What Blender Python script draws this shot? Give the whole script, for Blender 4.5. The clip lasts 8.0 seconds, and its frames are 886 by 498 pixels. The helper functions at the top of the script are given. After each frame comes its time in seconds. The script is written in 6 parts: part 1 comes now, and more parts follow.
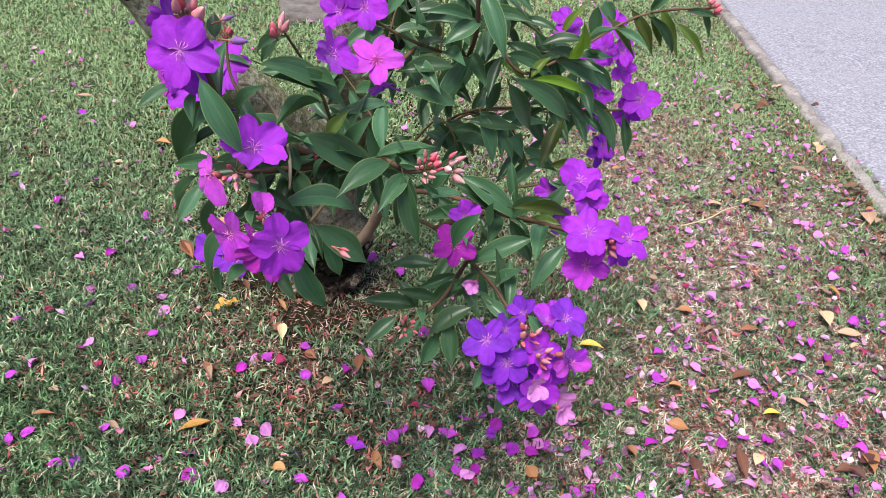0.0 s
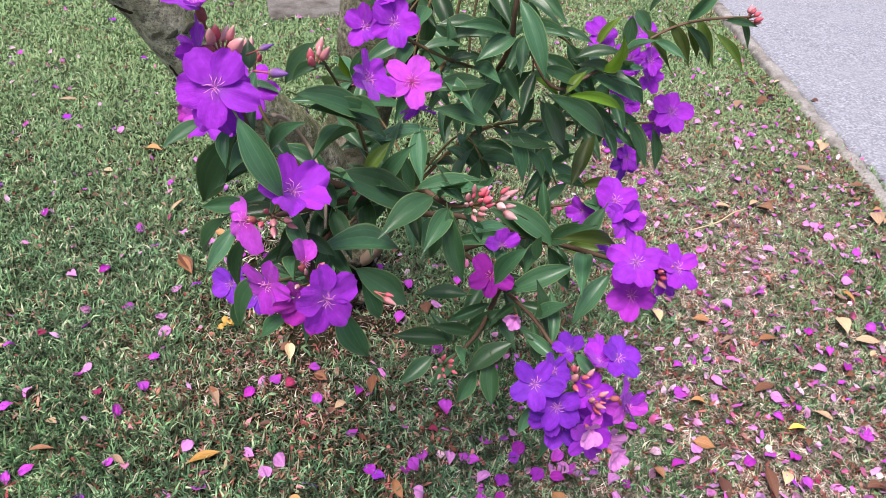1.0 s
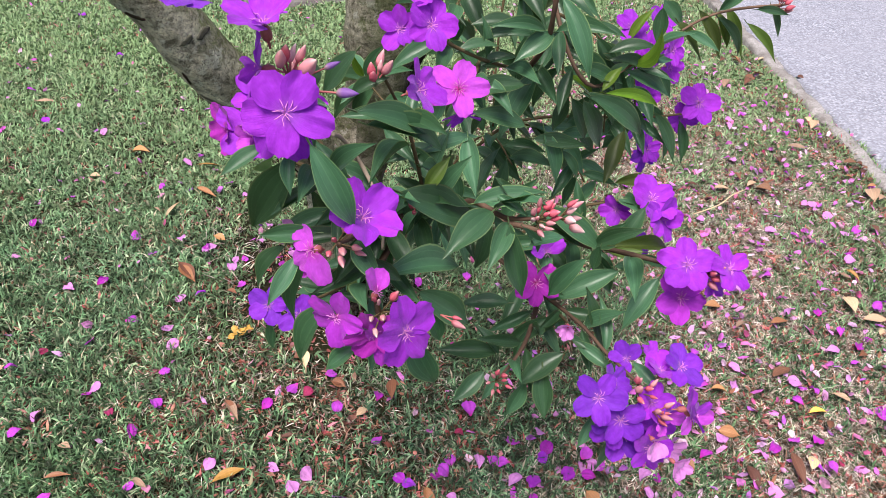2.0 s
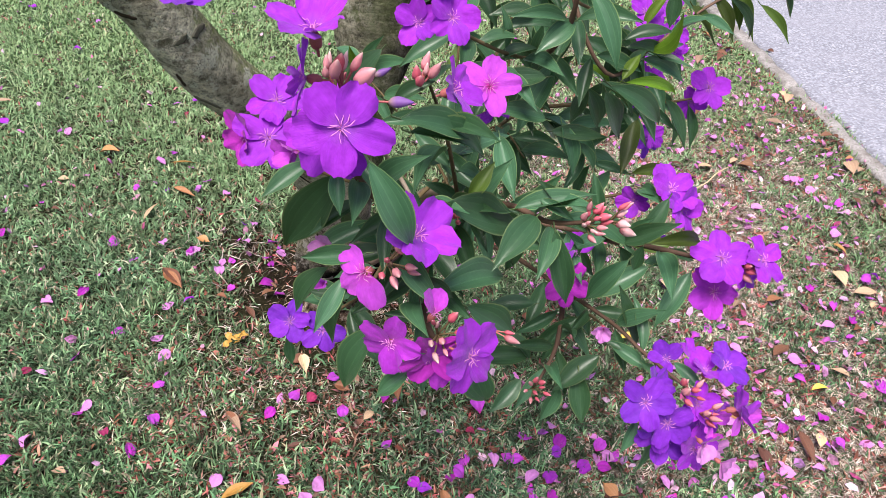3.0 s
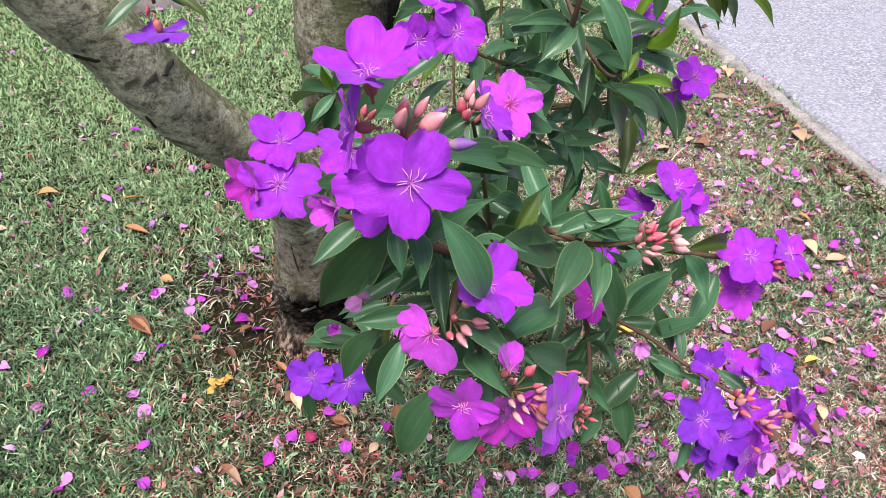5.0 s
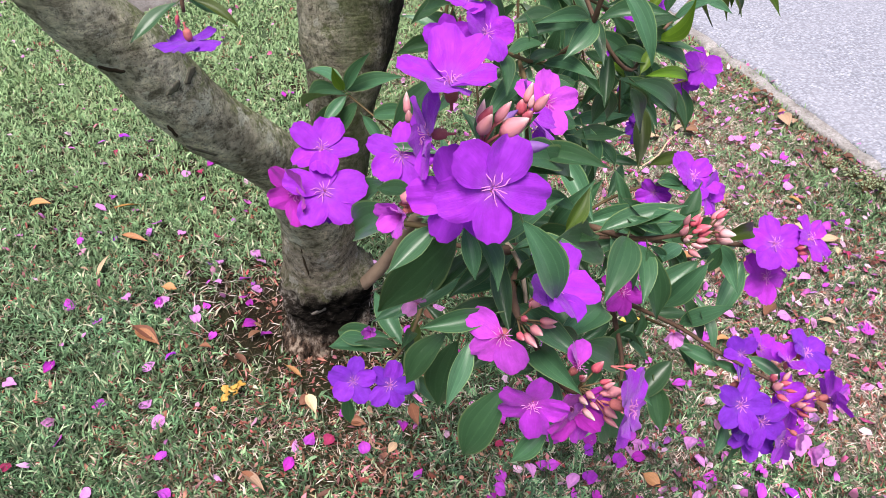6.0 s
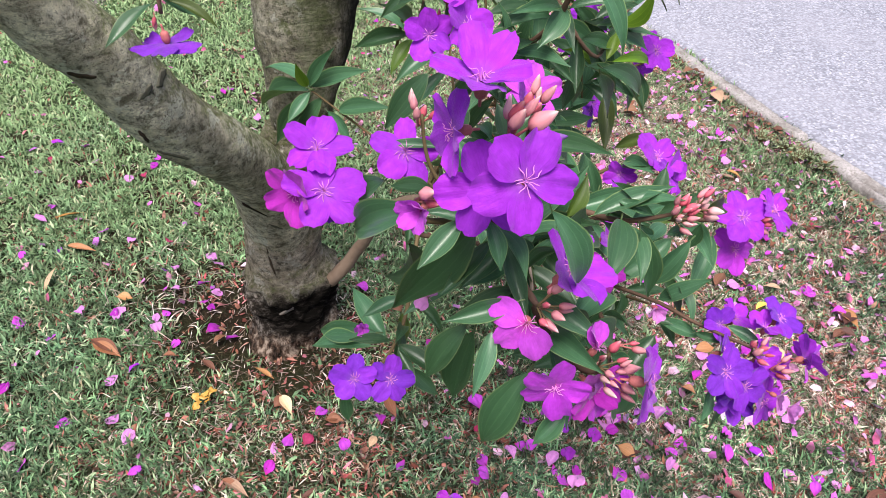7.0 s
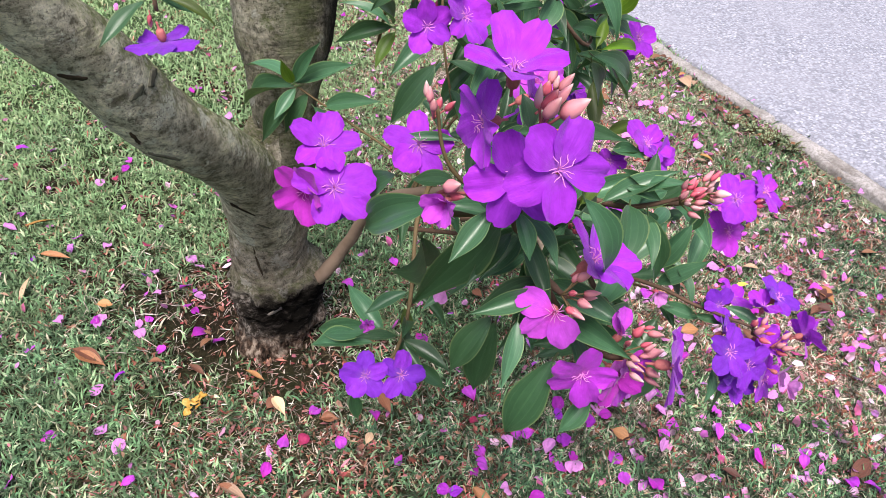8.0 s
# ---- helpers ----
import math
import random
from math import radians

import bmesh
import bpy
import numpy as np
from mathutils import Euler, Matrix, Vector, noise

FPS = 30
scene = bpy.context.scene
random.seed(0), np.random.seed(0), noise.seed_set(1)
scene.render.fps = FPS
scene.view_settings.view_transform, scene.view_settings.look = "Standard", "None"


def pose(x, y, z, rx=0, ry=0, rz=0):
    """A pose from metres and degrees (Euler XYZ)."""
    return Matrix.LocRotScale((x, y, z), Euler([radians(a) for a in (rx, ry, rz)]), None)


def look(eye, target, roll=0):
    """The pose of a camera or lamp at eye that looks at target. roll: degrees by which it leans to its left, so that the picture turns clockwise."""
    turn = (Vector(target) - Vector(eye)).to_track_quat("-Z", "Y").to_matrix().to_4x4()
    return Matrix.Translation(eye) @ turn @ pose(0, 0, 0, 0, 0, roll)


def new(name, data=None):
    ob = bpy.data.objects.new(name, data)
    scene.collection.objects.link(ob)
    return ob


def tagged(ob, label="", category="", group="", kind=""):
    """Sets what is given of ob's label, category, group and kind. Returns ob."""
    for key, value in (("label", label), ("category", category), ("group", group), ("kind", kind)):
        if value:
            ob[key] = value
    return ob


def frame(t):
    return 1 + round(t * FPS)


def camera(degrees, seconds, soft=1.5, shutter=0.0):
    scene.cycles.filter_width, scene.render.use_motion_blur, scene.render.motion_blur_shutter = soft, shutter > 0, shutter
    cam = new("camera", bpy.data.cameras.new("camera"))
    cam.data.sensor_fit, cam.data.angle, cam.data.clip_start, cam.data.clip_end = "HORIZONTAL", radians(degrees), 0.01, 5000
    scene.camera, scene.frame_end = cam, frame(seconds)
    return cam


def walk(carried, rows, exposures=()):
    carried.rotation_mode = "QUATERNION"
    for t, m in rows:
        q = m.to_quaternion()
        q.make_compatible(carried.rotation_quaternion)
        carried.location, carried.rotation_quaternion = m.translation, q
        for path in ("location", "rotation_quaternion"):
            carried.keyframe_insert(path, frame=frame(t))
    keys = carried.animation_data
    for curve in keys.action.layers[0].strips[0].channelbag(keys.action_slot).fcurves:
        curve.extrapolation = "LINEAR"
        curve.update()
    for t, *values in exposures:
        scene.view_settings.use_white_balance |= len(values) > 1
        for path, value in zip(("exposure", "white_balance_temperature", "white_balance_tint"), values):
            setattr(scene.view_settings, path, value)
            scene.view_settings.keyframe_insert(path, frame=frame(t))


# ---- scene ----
cam = camera(66.1, 8.0, 0.8)
PATH = [
    (0, (0.064, 0.009, 1.105), (0.152, 1.643, -0.045), 5.7),
    (0.5, (0.03, 0.054, 1.114), (0.115, 1.683, -0.044), 5.7),
    (1, (-0.008, 0.092, 1.108), (0.136, 1.708, -0.062), 6.1),
    (1.5, (-0.057, 0.125, 1.109), (0.133, 1.716, -0.088), 6.2),
    (2, (-0.097, 0.145, 1.11), (0.129, 1.725, -0.095), 5.6),
    (2.2, (-0.108, 0.153, 1.11), (0.117, 1.721, -0.11), 5.4),
    (3.3, (-0.188, 0.227, 1.098), (0.195, 1.748, -0.143), 5.1),
    (3.5, (-0.198, 0.243, 1.096), (0.212, 1.766, -0.134), 4.4),
    (4, (-0.22, 0.26, 1.096), (0.248, 1.748, -0.155), 4.7),
    (4.5, (-0.232, 0.275, 1.091), (0.268, 1.75, -0.164), 4.2),
    (5, (-0.242, 0.288, 1.096), (0.257, 1.774, -0.147), 3.4),
    (5.2, (-0.25, 0.287, 1.098), (0.244, 1.773, -0.146), 3.6),
    (6.3, (-0.323, 0.318, 1.102), (0.29, 1.747, -0.155), 3.0),
    (6.5, (-0.336, 0.321, 1.106), (0.318, 1.73, -0.154), 3.6),
    (7, (-0.358, 0.329, 1.105), (0.366, 1.693, -0.166), 3.6),
    (7.5, (-0.378, 0.34, 1.104), (0.397, 1.67, -0.173), 4.3),
    (8, (-0.394, 0.35, 1.101), (0.411, 1.658, -0.181), 3.7),
]
EXPOSURES = [(0, 0.96), (1.0, 0.97), (2.0, 1.0), (3.5, 1.08), (5.0, 1.11), (8.0, 1.11)]
walk(cam, [(t, look(eye, target, roll)) for t, eye, target, roll in PATH], EXPOSURES)

# ---- light ----
SUN_UP, SUN_ROUND = 66.0, 215.0
world = bpy.data.worlds.new("overcast_sky")
scene.world = world
world.use_nodes = True
wn = world.node_tree
sky = wn.nodes.new("ShaderNodeTexSky")
sky.sky_type, sky.sun_disc = "NISHITA", False
sky.sun_elevation, sky.sun_rotation = radians(SUN_UP), radians(SUN_ROUND)
sky.air_density, sky.dust_density, sky.ozone_density = 1.0, 4.0, 1.0
wn.nodes["Background"].inputs["Strength"].default_value = 0.08
wn.links.new(sky.outputs[0], wn.nodes["Background"].inputs["Color"])
sun_data = bpy.data.lights.new("sun", "SUN")
sun_data.energy, sun_data.angle, sun_data.color = 2.9, radians(26), (1.0, 0.96, 0.9)
sun = new("sun", sun_data)
sun.matrix_world = look((0, 0, 0), (-math.sin(radians(SUN_ROUND)) * math.cos(radians(SUN_UP)), -math.cos(radians(SUN_ROUND)) * math.cos(radians(SUN_UP)), -math.sin(radians(SUN_UP)))) 

# ---- materials ----


class Mat:
    """A small builder of node materials."""

    def __init__(self, name, rough=0.6):
        self.m = bpy.data.materials.new(name)
        self.m.use_nodes = True
        self.t = self.m.node_tree
        self.b = self.t.nodes["Principled BSDF"]
        self.b.inputs["Roughness"].default_value = rough
        self.b.inputs["Specular IOR Level"].default_value = 0.06 if rough > 0.8 else 0.2

    def node(self, kind, **inputs):
        n = self.t.nodes.new(kind)
        for k, v in inputs.items():
            self.put(n, k.replace("_", " "), v)
        return n

    def put(self, n, key, v):
        if isinstance(v, bpy.types.NodeSocket):
            self.t.links.new(v, n.inputs[key])
        else:
            n.inputs[key].default_value = v

    def coords(self, which="Object"):
        return self.t.nodes.new("ShaderNodeTexCoord").outputs[which]

    def noise(self, vec, scale, detail=4.0, rough=0.6, which=0):
        n = self.node("ShaderNodeTexNoise", Vector=vec, Scale=scale, Detail=detail, Roughness=rough)
        return n.outputs[which]

    def ramp(self, fac, *stops):
        n = self.t.nodes.new("ShaderNodeValToRGB")
        el = n.color_ramp.elements
        while len(el) < len(stops):
            el.new(0.5)
        for e, (p, c) in zip(el, stops):
            e.position = p
            e.color = (*c, 1) if len(c) == 3 else c
        self.t.links.new(fac, n.inputs[0])
        return n.outputs[0]

    def mix(self, fac, a, b, blend="MIX"):
        n = self.t.nodes.new("ShaderNodeMix")
        n.data_type, n.blend_type = "RGBA", blend
        for i, v in ((0, fac), (6, a), (7, b)):
            if isinstance(v, bpy.types.NodeSocket):
                self.t.links.new(v, n.inputs[i])
            else:
                n.inputs[i].default_value = v if i == 0 else (*v, 1)
        return n.outputs[2]

    def math(self, op, a, b=0.0, c=None):
        n = self.t.nodes.new("ShaderNodeMath")
        n.operation = op
        for i, v in enumerate((a, b, c)):
            if v is None:
                continue
            if isinstance(v, bpy.types.NodeSocket):
                self.t.links.new(v, n.inputs[i])
            else:
                n.inputs[i].default_value = v
        return n.outputs[0]

    def bump(self, height, strength, distance):
        n = self.node("ShaderNodeBump", Height=height, Strength=strength, Distance=distance)
        self.t.links.new(n.outputs[0], self.b.inputs["Normal"])
        return n.outputs[0]

    def colour(self, c):
        self.put(self.b, "Base Color", c if isinstance(c, bpy.types.NodeSocket) else (*c, 1))

    def thin(self, colour, share):
        """Lets some light through: mixes in a translucent layer."""
        tr = self.t.nodes.new("ShaderNodeBsdfTranslucent")
        self.put(tr, "Color", colour if isinstance(colour, bpy.types.NodeSocket) else (*colour, 1))
        mx = self.t.nodes.new("ShaderNodeMixShader")
        mx.inputs[0].default_value = share
        self.t.links.new(self.b.outputs[0], mx.inputs[1])
        self.t.links.new(tr.outputs[0], mx.inputs[2])
        self.t.links.new(mx.outputs[0], self.t.nodes["Material Output"].inputs[0])

    def random(self):
        return self.t.nodes.new("ShaderNodeObjectInfo").outputs["Random"]

    def island(self):
        return self.t.nodes.new("ShaderNodeNewGeometry").outputs["Random Per Island"]


def leaf_material(name, dark, light, edge, rough=0.42, share=0.22):
    k = Mat(name, rough)
    uv = k.coords("UV")
    sep = k.node("ShaderNodeSeparateXYZ", Vector=uv)
    u, v = sep.outputs[0], sep.outputs[1]
    off = k.math("ABSOLUTE", k.math("SUBTRACT", u, 0.5))
    # midrib and two pairs of long veins that follow the leaf's outline
    rib = k.math("LESS_THAN", off, 0.022)
    veins = rib
    for at, wide in ((0.20, 0.014), (0.36, 0.012)):
        veins = k.math("MAXIMUM", veins, k.math("LESS_THAN", k.math("ABSOLUTE", k.math("SUBTRACT", off, at)), wide))
    cross = k.node("ShaderNodeTexWave", Vector=uv, Scale=16.0, Distortion=2.0, Detail=1.0)
    cross.bands_direction = "Y"
    grain = k.noise(k.coords(), 9.0, 3)
    fine = k.noise(k.coords(), 70.0, 3)
    base = k.mix(grain, dark, light)
    base = k.mix(k.math("MULTIPLY", fine, 0.25), base, (light[0] * 1.5, light[1] * 1.2, light[2]))
    base = k.mix(k.math("MULTIPLY", veins, 0.24), base, (light[0] * 2.0, light[1] * 1.7, light[2] * 1.6))
    rim = k.math("GREATER_THAN", off, 0.462)
    base = k.mix(k.math("MULTIPLY", rim, 0.55), base, edge)
    hue = k.node("ShaderNodeHueSaturation", Color=base)
    k.put(hue, "Value", k.math("MULTIPLY_ADD", k.random(), 0.9, 0.5))
    k.put(hue, "Hue", k.math("MULTIPLY_ADD", k.random(), 0.03, 0.485))
    col = hue.outputs[0]
    k.colour(col)
    h = k.math("SUBTRACT", k.math("MULTIPLY", cross.outputs[1], 0.03), k.math("MULTIPLY", veins, 0.5))
    k.bump(h, 0.5, 0.0012)
    k.b.inputs["Specular IOR Level"].default_value = 0.55
    k.put(k.b, "Roughness", k.math("MULTIPLY_ADD", grain, 0.25, rough - 0.1))
    glow = k.mix(0.5, col, (0.16, 0.32, 0.03))
    k.thin(glow, share)
    return k.m


LEAF = {
    "green": leaf_material("leaf_green", (0.022, 0.072, 0.036), (0.054, 0.134, 0.066), (0.22, 0.28, 0.11), 0.36, 0.14),
    "olive": leaf_material("leaf_olive", (0.040, 0.072, 0.010), (0.070, 0.115, 0.016), (0.12, 0.15, 0.04), 0.5),
    "bright": leaf_material("leaf_bright", (0.09, 0.20, 0.012), (0.16, 0.30, 0.025), (0.25, 0.32, 0.06), 0.45, 0.35),
}


def petal_material(name, body, throat, rough=0.55, share=0.3):
    k = Mat(name, rough)
    uv = k.coords("UV")
    sep = k.node("ShaderNodeSeparateXYZ", Vector=uv)
    u, v = sep.outputs[0], sep.outputs[1]
    grain = k.noise(k.coords(), 2.2, 3)
    streak_uv = k.node("ShaderNodeMapping", Vector=uv)
    streak_uv.inputs["Scale"].default_value = (26.0, 2.2, 1.0)
    streak = k.noise(streak_uv.outputs[0], 1.0, 3, 0.7)
    lighter = tuple(min(1.0, c * 1.16 + 0.01) for c in body)
    darker = tuple(c * 0.72 for c in body)
    col = k.mix(k.ramp(grain, (0.28, (0, 0, 0)), (0.72, (1, 1, 1))), darker, lighter)
    col = k.mix(k.ramp(streak, (0.42, (0, 0, 0)), (0.65, (0.28, 0.28, 0.28))), col, darker)
    fade = k.ramp(v, (0.0, (1, 1, 1)), (0.16, (0.25, 0.25, 0.25)), (0.4, (0, 0, 0)))
    col = k.mix(k.math("MULTIPLY", fade, 0.7), col, throat)
    hue = k.node("ShaderNodeHueSaturation", Color=col)
    k.put(hue, "Hue", k.math("MULTIPLY_ADD", k.random(), 0.016, 0.492))
    k.put(hue, "Value", k.math("MULTIPLY_ADD", k.random(), 0.2, 0.9))
    k.colour(hue.outputs[0])
    k.bump(k.math("ADD", k.math("MULTIPLY", streak, 0.35), k.noise(k.coords(), 3.0, 2)), 0.35, 0.006)
    k.b.inputs["Specular IOR Level"].default_value = 0.16
    k.b.inputs["Sheen Weight"].default_value = 0.15
    k.thin(hue.outputs[0], share)
    return k.m


PETAL = {
    "violet": petal_material("petal_violet", (0.365, 0.026, 0.63), (0.52, 0.22, 0.72)),
    "deep": petal_material("petal_deep_violet", (0.215, 0.022, 0.54), (0.42, 0.2, 0.68)),
    "magenta": petal_material("petal_magenta", (0.44, 0.022, 0.46), (0.5, 0.02, 0.10)),
    "orchid": petal_material("petal_orchid", (0.43, 0.030, 0.57), (0.55, 0.10, 0.45)),
    "pink": petal_material("petal_pink", (0.56, 0.065, 0.66), (0.65, 0.03, 0.14)),
    "pale": petal_material("petal_pale", (0.72, 0.27, 0.70), (0.72, 0.36, 0.62)),
    "crimson": petal_material("petal_crimson", (0.36, 0.025, 0.11), (0.36, 0.08, 0.10)),
}


def plain(name, a, b, rough=0.6, scale=40.0, share=0.0, spread=0.3):
    k = Mat(name, rough)
    col = k.mix(k.noise(k.coords(), scale, 4), a, b)
    hue = k.node("ShaderNodeHueSaturation", Color=col)
    k.put(hue, "Value", k.math("MULTIPLY_ADD", k.random(), spread * 2, 1 - spread))
    k.colour(hue.outputs[0])
    k.bump(k.noise(k.coords(), scale * 4, 3), 0.3, 0.001)
    if share:
        k.thin(hue.outputs[0], share)
    return k.m


STAMEN = plain("stamen_pink", (0.58, 0.12, 0.50), (0.70, 0.30, 0.60), 0.5)
CALYX = plain("calyx_red", (0.30, 0.065, 0.075), (0.42, 0.15, 0.14), 0.55)
TWIG = plain("twig_brown", (0.075, 0.042, 0.03), (0.14, 0.085, 0.06), 0.75)
TWIG_THICK = plain("branch_brown", (0.20, 0.135, 0.10), (0.36, 0.26, 0.20), 0.8, 50)
TWIG_GREEN = plain("twig_green", (0.085, 0.055, 0.03), (0.13, 0.095, 0.045), 0.65)


def bud_material(name, tip, body, foot):
    k = Mat(name, 0.5)
    v = k.node("ShaderNodeSeparateXYZ", Vector=k.coords("UV")).outputs[1]
    grain = k.noise(k.coords(), 5.0, 3)
    col = k.ramp(v, (0.0, foot), (0.35, body), (0.75, body), (1.0, tip))
    col = k.mix(k.math("MULTIPLY", grain, 0.14), col, (0.42, 0.22, 0.2))
    hue = k.node("ShaderNodeHueSaturation", Color=col)
    k.put(hue, "Value", k.math("MULTIPLY_ADD", k.random(), 0.4, 0.8))
    k.colour(hue.outputs[0])
    k.bump(k.noise(k.coords(), 60.0, 3), 0.3, 0.0006)
    return k.m


BUD = {
    "red": bud_material("bud_red", (0.60, 0.27, 0.30), (0.50, 0.085, 0.135), (0.34, 0.05, 0.075)),
    "peach": bud_material("bud_peach", (0.64, 0.40, 0.40), (0.54, 0.21, 0.25), (0.40, 0.085, 0.11)),
    "white": bud_material("bud_white", (0.74, 0.62, 0.58), (0.60, 0.33, 0.35), (0.46, 0.12, 0.145)),
    "violet": bud_material("bud_violet", (0.12, 0.03, 0.30), (0.18, 0.08, 0.32), (0.35, 0.24, 0.20)),
}


def bark_material(name, charred=False, dark_side=False):
    """Grey bark with mottles, wrinkles across the limb, lichen, moss on the upper side and thin splits."""
    k = Mat(name, 0.92)
    p = k.coords()
    flat = k.node("ShaderNodeMapping", Vector=p)
    flat.inputs["Scale"].default_value = (0.55, 0.55, 2.4)
    tall = k.node("ShaderNodeMapping", Vector=p)
    tall.inputs["Scale"].default_value = (1.0, 1.0, 0.3)
    mottle = k.noise(p, 11.0, 9, 0.68)
    grain = k.noise(p, 70.0, 8, 0.72)
    speck = k.noise(p, 260.0, 5, 0.8)
    wrinkle = k.noise(flat.outputs[0], 42.0, 7, 0.68)
    col = k.ramp(mottle, (0.38, (0.24, 0.215, 0.175)), (0.46, (0.34, 0.31, 0.265)), (0.54, (0.44, 0.405, 0.355)), (0.63, (0.58, 0.545, 0.495)))
    col = k.mix(1.0, col, k.ramp(grain, (0.38, (0.38, 0.37, 0.35)), (0.47, (0.95, 0.95, 0.94)), (0.60, (1.4, 1.39, 1.36))), "MULTIPLY")
    col = k.mix(k.ramp(wrinkle, (0.35, (0.5, 0.5, 0.5)), (0.41, (0, 0, 0))), col, (0.12, 0.105, 0.085))
    # moss and algae on what faces the sky
    lean = k.node("ShaderNodeSeparateXYZ", Vector=k.t.nodes.new("ShaderNodeNewGeometry").outputs["Normal"]).outputs[2]
    tuft = k.math("ADD", lean, k.math("MULTIPLY_ADD", k.noise(p, 15.0, 6, 0.72), 2.2, -1.1))
    moss = k.math("MULTIPLY", k.ramp(tuft, (-0.0, (0, 0, 0)), (0.5, (0.85, 0.85, 0.85))), k.ramp(k.noise(p, 120.0, 5, 0.75), (0.38, (0.15, 0.15, 0.15)), (0.58, (1, 1, 1))))
    col = k.mix(moss, col, (0.135, 0.16, 0.065))
    # pale lichen in small ragged patches, dark pits between
    patch = k.ramp(k.math("ADD", k.noise(p, 24.0, 6, 0.7), k.math("MULTIPLY", speck, 0.12)), (0.635, (0, 0, 0)), (0.665, (0.8, 0.8, 0.8)))
    col = k.mix(patch, col, (0.58, 0.57, 0.53))
    col = k.mix(k.ramp(speck, (0.39, (0.75, 0.75, 0.75)), (0.45, (0, 0, 0))), col, (0.06, 0.055, 0.042))
    col = k.mix(k.ramp(k.noise(p, 48.0, 5, 0.7), (0.35, (0.55, 0.55, 0.55)), (0.40, (0, 0, 0))), col, (0.10, 0.095, 0.075))
    # thin splits
    warp = k.node("ShaderNodeVectorMath", Vector=tall.outputs[0])
    warp.operation = "ADD"
    k.t.links.new(k.noise(p, 16.0, 5, 0.7, 1), warp.inputs[1])
    crack = k.node("ShaderNodeTexVoronoi", Vector=warp.outputs[0], Scale=14.0)
    crack.feature = "DISTANCE_TO_EDGE"
    split = k.math("MULTIPLY", k.ramp(crack.outputs["Distance"], (0.0, (0.9, 0.9, 0.9)), (0.035, (0, 0, 0))), k.ramp(k.noise(p, 8.0, 3), (0.50, (0, 0, 0)), (0.58, (1, 1, 1))))
    col = k.mix(split, col, (0.03, 0.025, 0.02))
    stain = k.noise(p, 9.0, 8, 0.75)
    col = k.mix(k.ramp(stain, (0.60, (0, 0, 0)), (0.66, (0.35, 0.35, 0.35))), col, (0.13, 0.13, 0.09))
    if dark_side:
        # blackish towards larger x along a ragged edge, a green band beside it
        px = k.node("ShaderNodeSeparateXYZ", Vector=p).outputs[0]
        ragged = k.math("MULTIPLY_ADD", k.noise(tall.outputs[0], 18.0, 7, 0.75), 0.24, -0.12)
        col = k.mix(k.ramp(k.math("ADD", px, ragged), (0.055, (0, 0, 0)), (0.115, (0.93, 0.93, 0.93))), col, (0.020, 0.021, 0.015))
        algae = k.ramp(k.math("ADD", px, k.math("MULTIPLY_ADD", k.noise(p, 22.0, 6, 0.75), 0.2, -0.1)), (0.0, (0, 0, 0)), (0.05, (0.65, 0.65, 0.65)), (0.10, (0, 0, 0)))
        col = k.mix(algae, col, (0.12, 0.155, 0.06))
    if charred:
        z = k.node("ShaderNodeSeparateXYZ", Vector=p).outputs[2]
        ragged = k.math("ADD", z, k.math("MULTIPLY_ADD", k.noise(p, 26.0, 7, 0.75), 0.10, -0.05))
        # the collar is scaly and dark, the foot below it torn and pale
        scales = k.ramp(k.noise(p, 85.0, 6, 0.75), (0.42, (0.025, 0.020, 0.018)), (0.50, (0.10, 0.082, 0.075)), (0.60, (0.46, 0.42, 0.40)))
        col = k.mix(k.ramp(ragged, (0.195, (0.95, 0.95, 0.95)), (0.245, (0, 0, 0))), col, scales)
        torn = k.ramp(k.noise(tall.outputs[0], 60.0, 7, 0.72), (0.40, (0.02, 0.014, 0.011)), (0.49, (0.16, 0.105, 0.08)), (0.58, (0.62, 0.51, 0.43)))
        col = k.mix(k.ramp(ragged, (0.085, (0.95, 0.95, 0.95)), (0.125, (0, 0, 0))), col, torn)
        # the burnt hollow on the front and side
        off = k.node("ShaderNodeVectorMath", Vector=p)
        off.operation = "SUBTRACT"
        off.inputs[1].default_value = (0.052, -0.055, 0.165)
        near = k.node("ShaderNodeVectorMath", Vector=off.outputs[0])
        near.operation = "MULTIPLY"
        near.inputs[1].default_value = (0.72, 0.40, 1.12)
        far = k.node("ShaderNodeVectorMath", Vector=near.outputs[0])
        far.operation = "LENGTH"
        edge = k.math("ADD", far.outputs["Value"], k.math("MULTIPLY_ADD", k.noise(p, 30.0, 7, 0.75), 0.10, -0.05))
        ash = k.ramp(k.noise(flat.outputs[0], 60.0, 6, 0.75), (0.50, (0.008, 0.007, 0.006)), (0.62, (0.05, 0.043, 0.04)), (0.74, (0.16, 0.14, 0.13)))
        col = k.mix(k.ramp(edge, (0.060, (1, 1, 1)), (0.082, (0, 0, 0))), col, ash)
    # overall tone: upright limb darkest, leaning limb lightest
    col = k.mix(1.0, col, (0.60, 0.60, 0.56) if dark_side else (0.82, 0.78, 0.74) if charred else (1.38, 1.40, 1.27), "MULTIPLY")
    k.colour(col)
    h = k.math("ADD", k.math("MULTIPLY", grain, 0.8), k.math("ADD", k.math("MULTIPLY", speck, 0.35), k.math("MULTIPLY", wrinkle, 0.8)))
    h = k.math("SUBTRACT", h, k.math("MULTIPLY", split, 0.6))
    k.bump(k.math("ADD", h, k.math("MULTIPLY", patch, 0.25)), 1.0, 0.016)
    return k.m


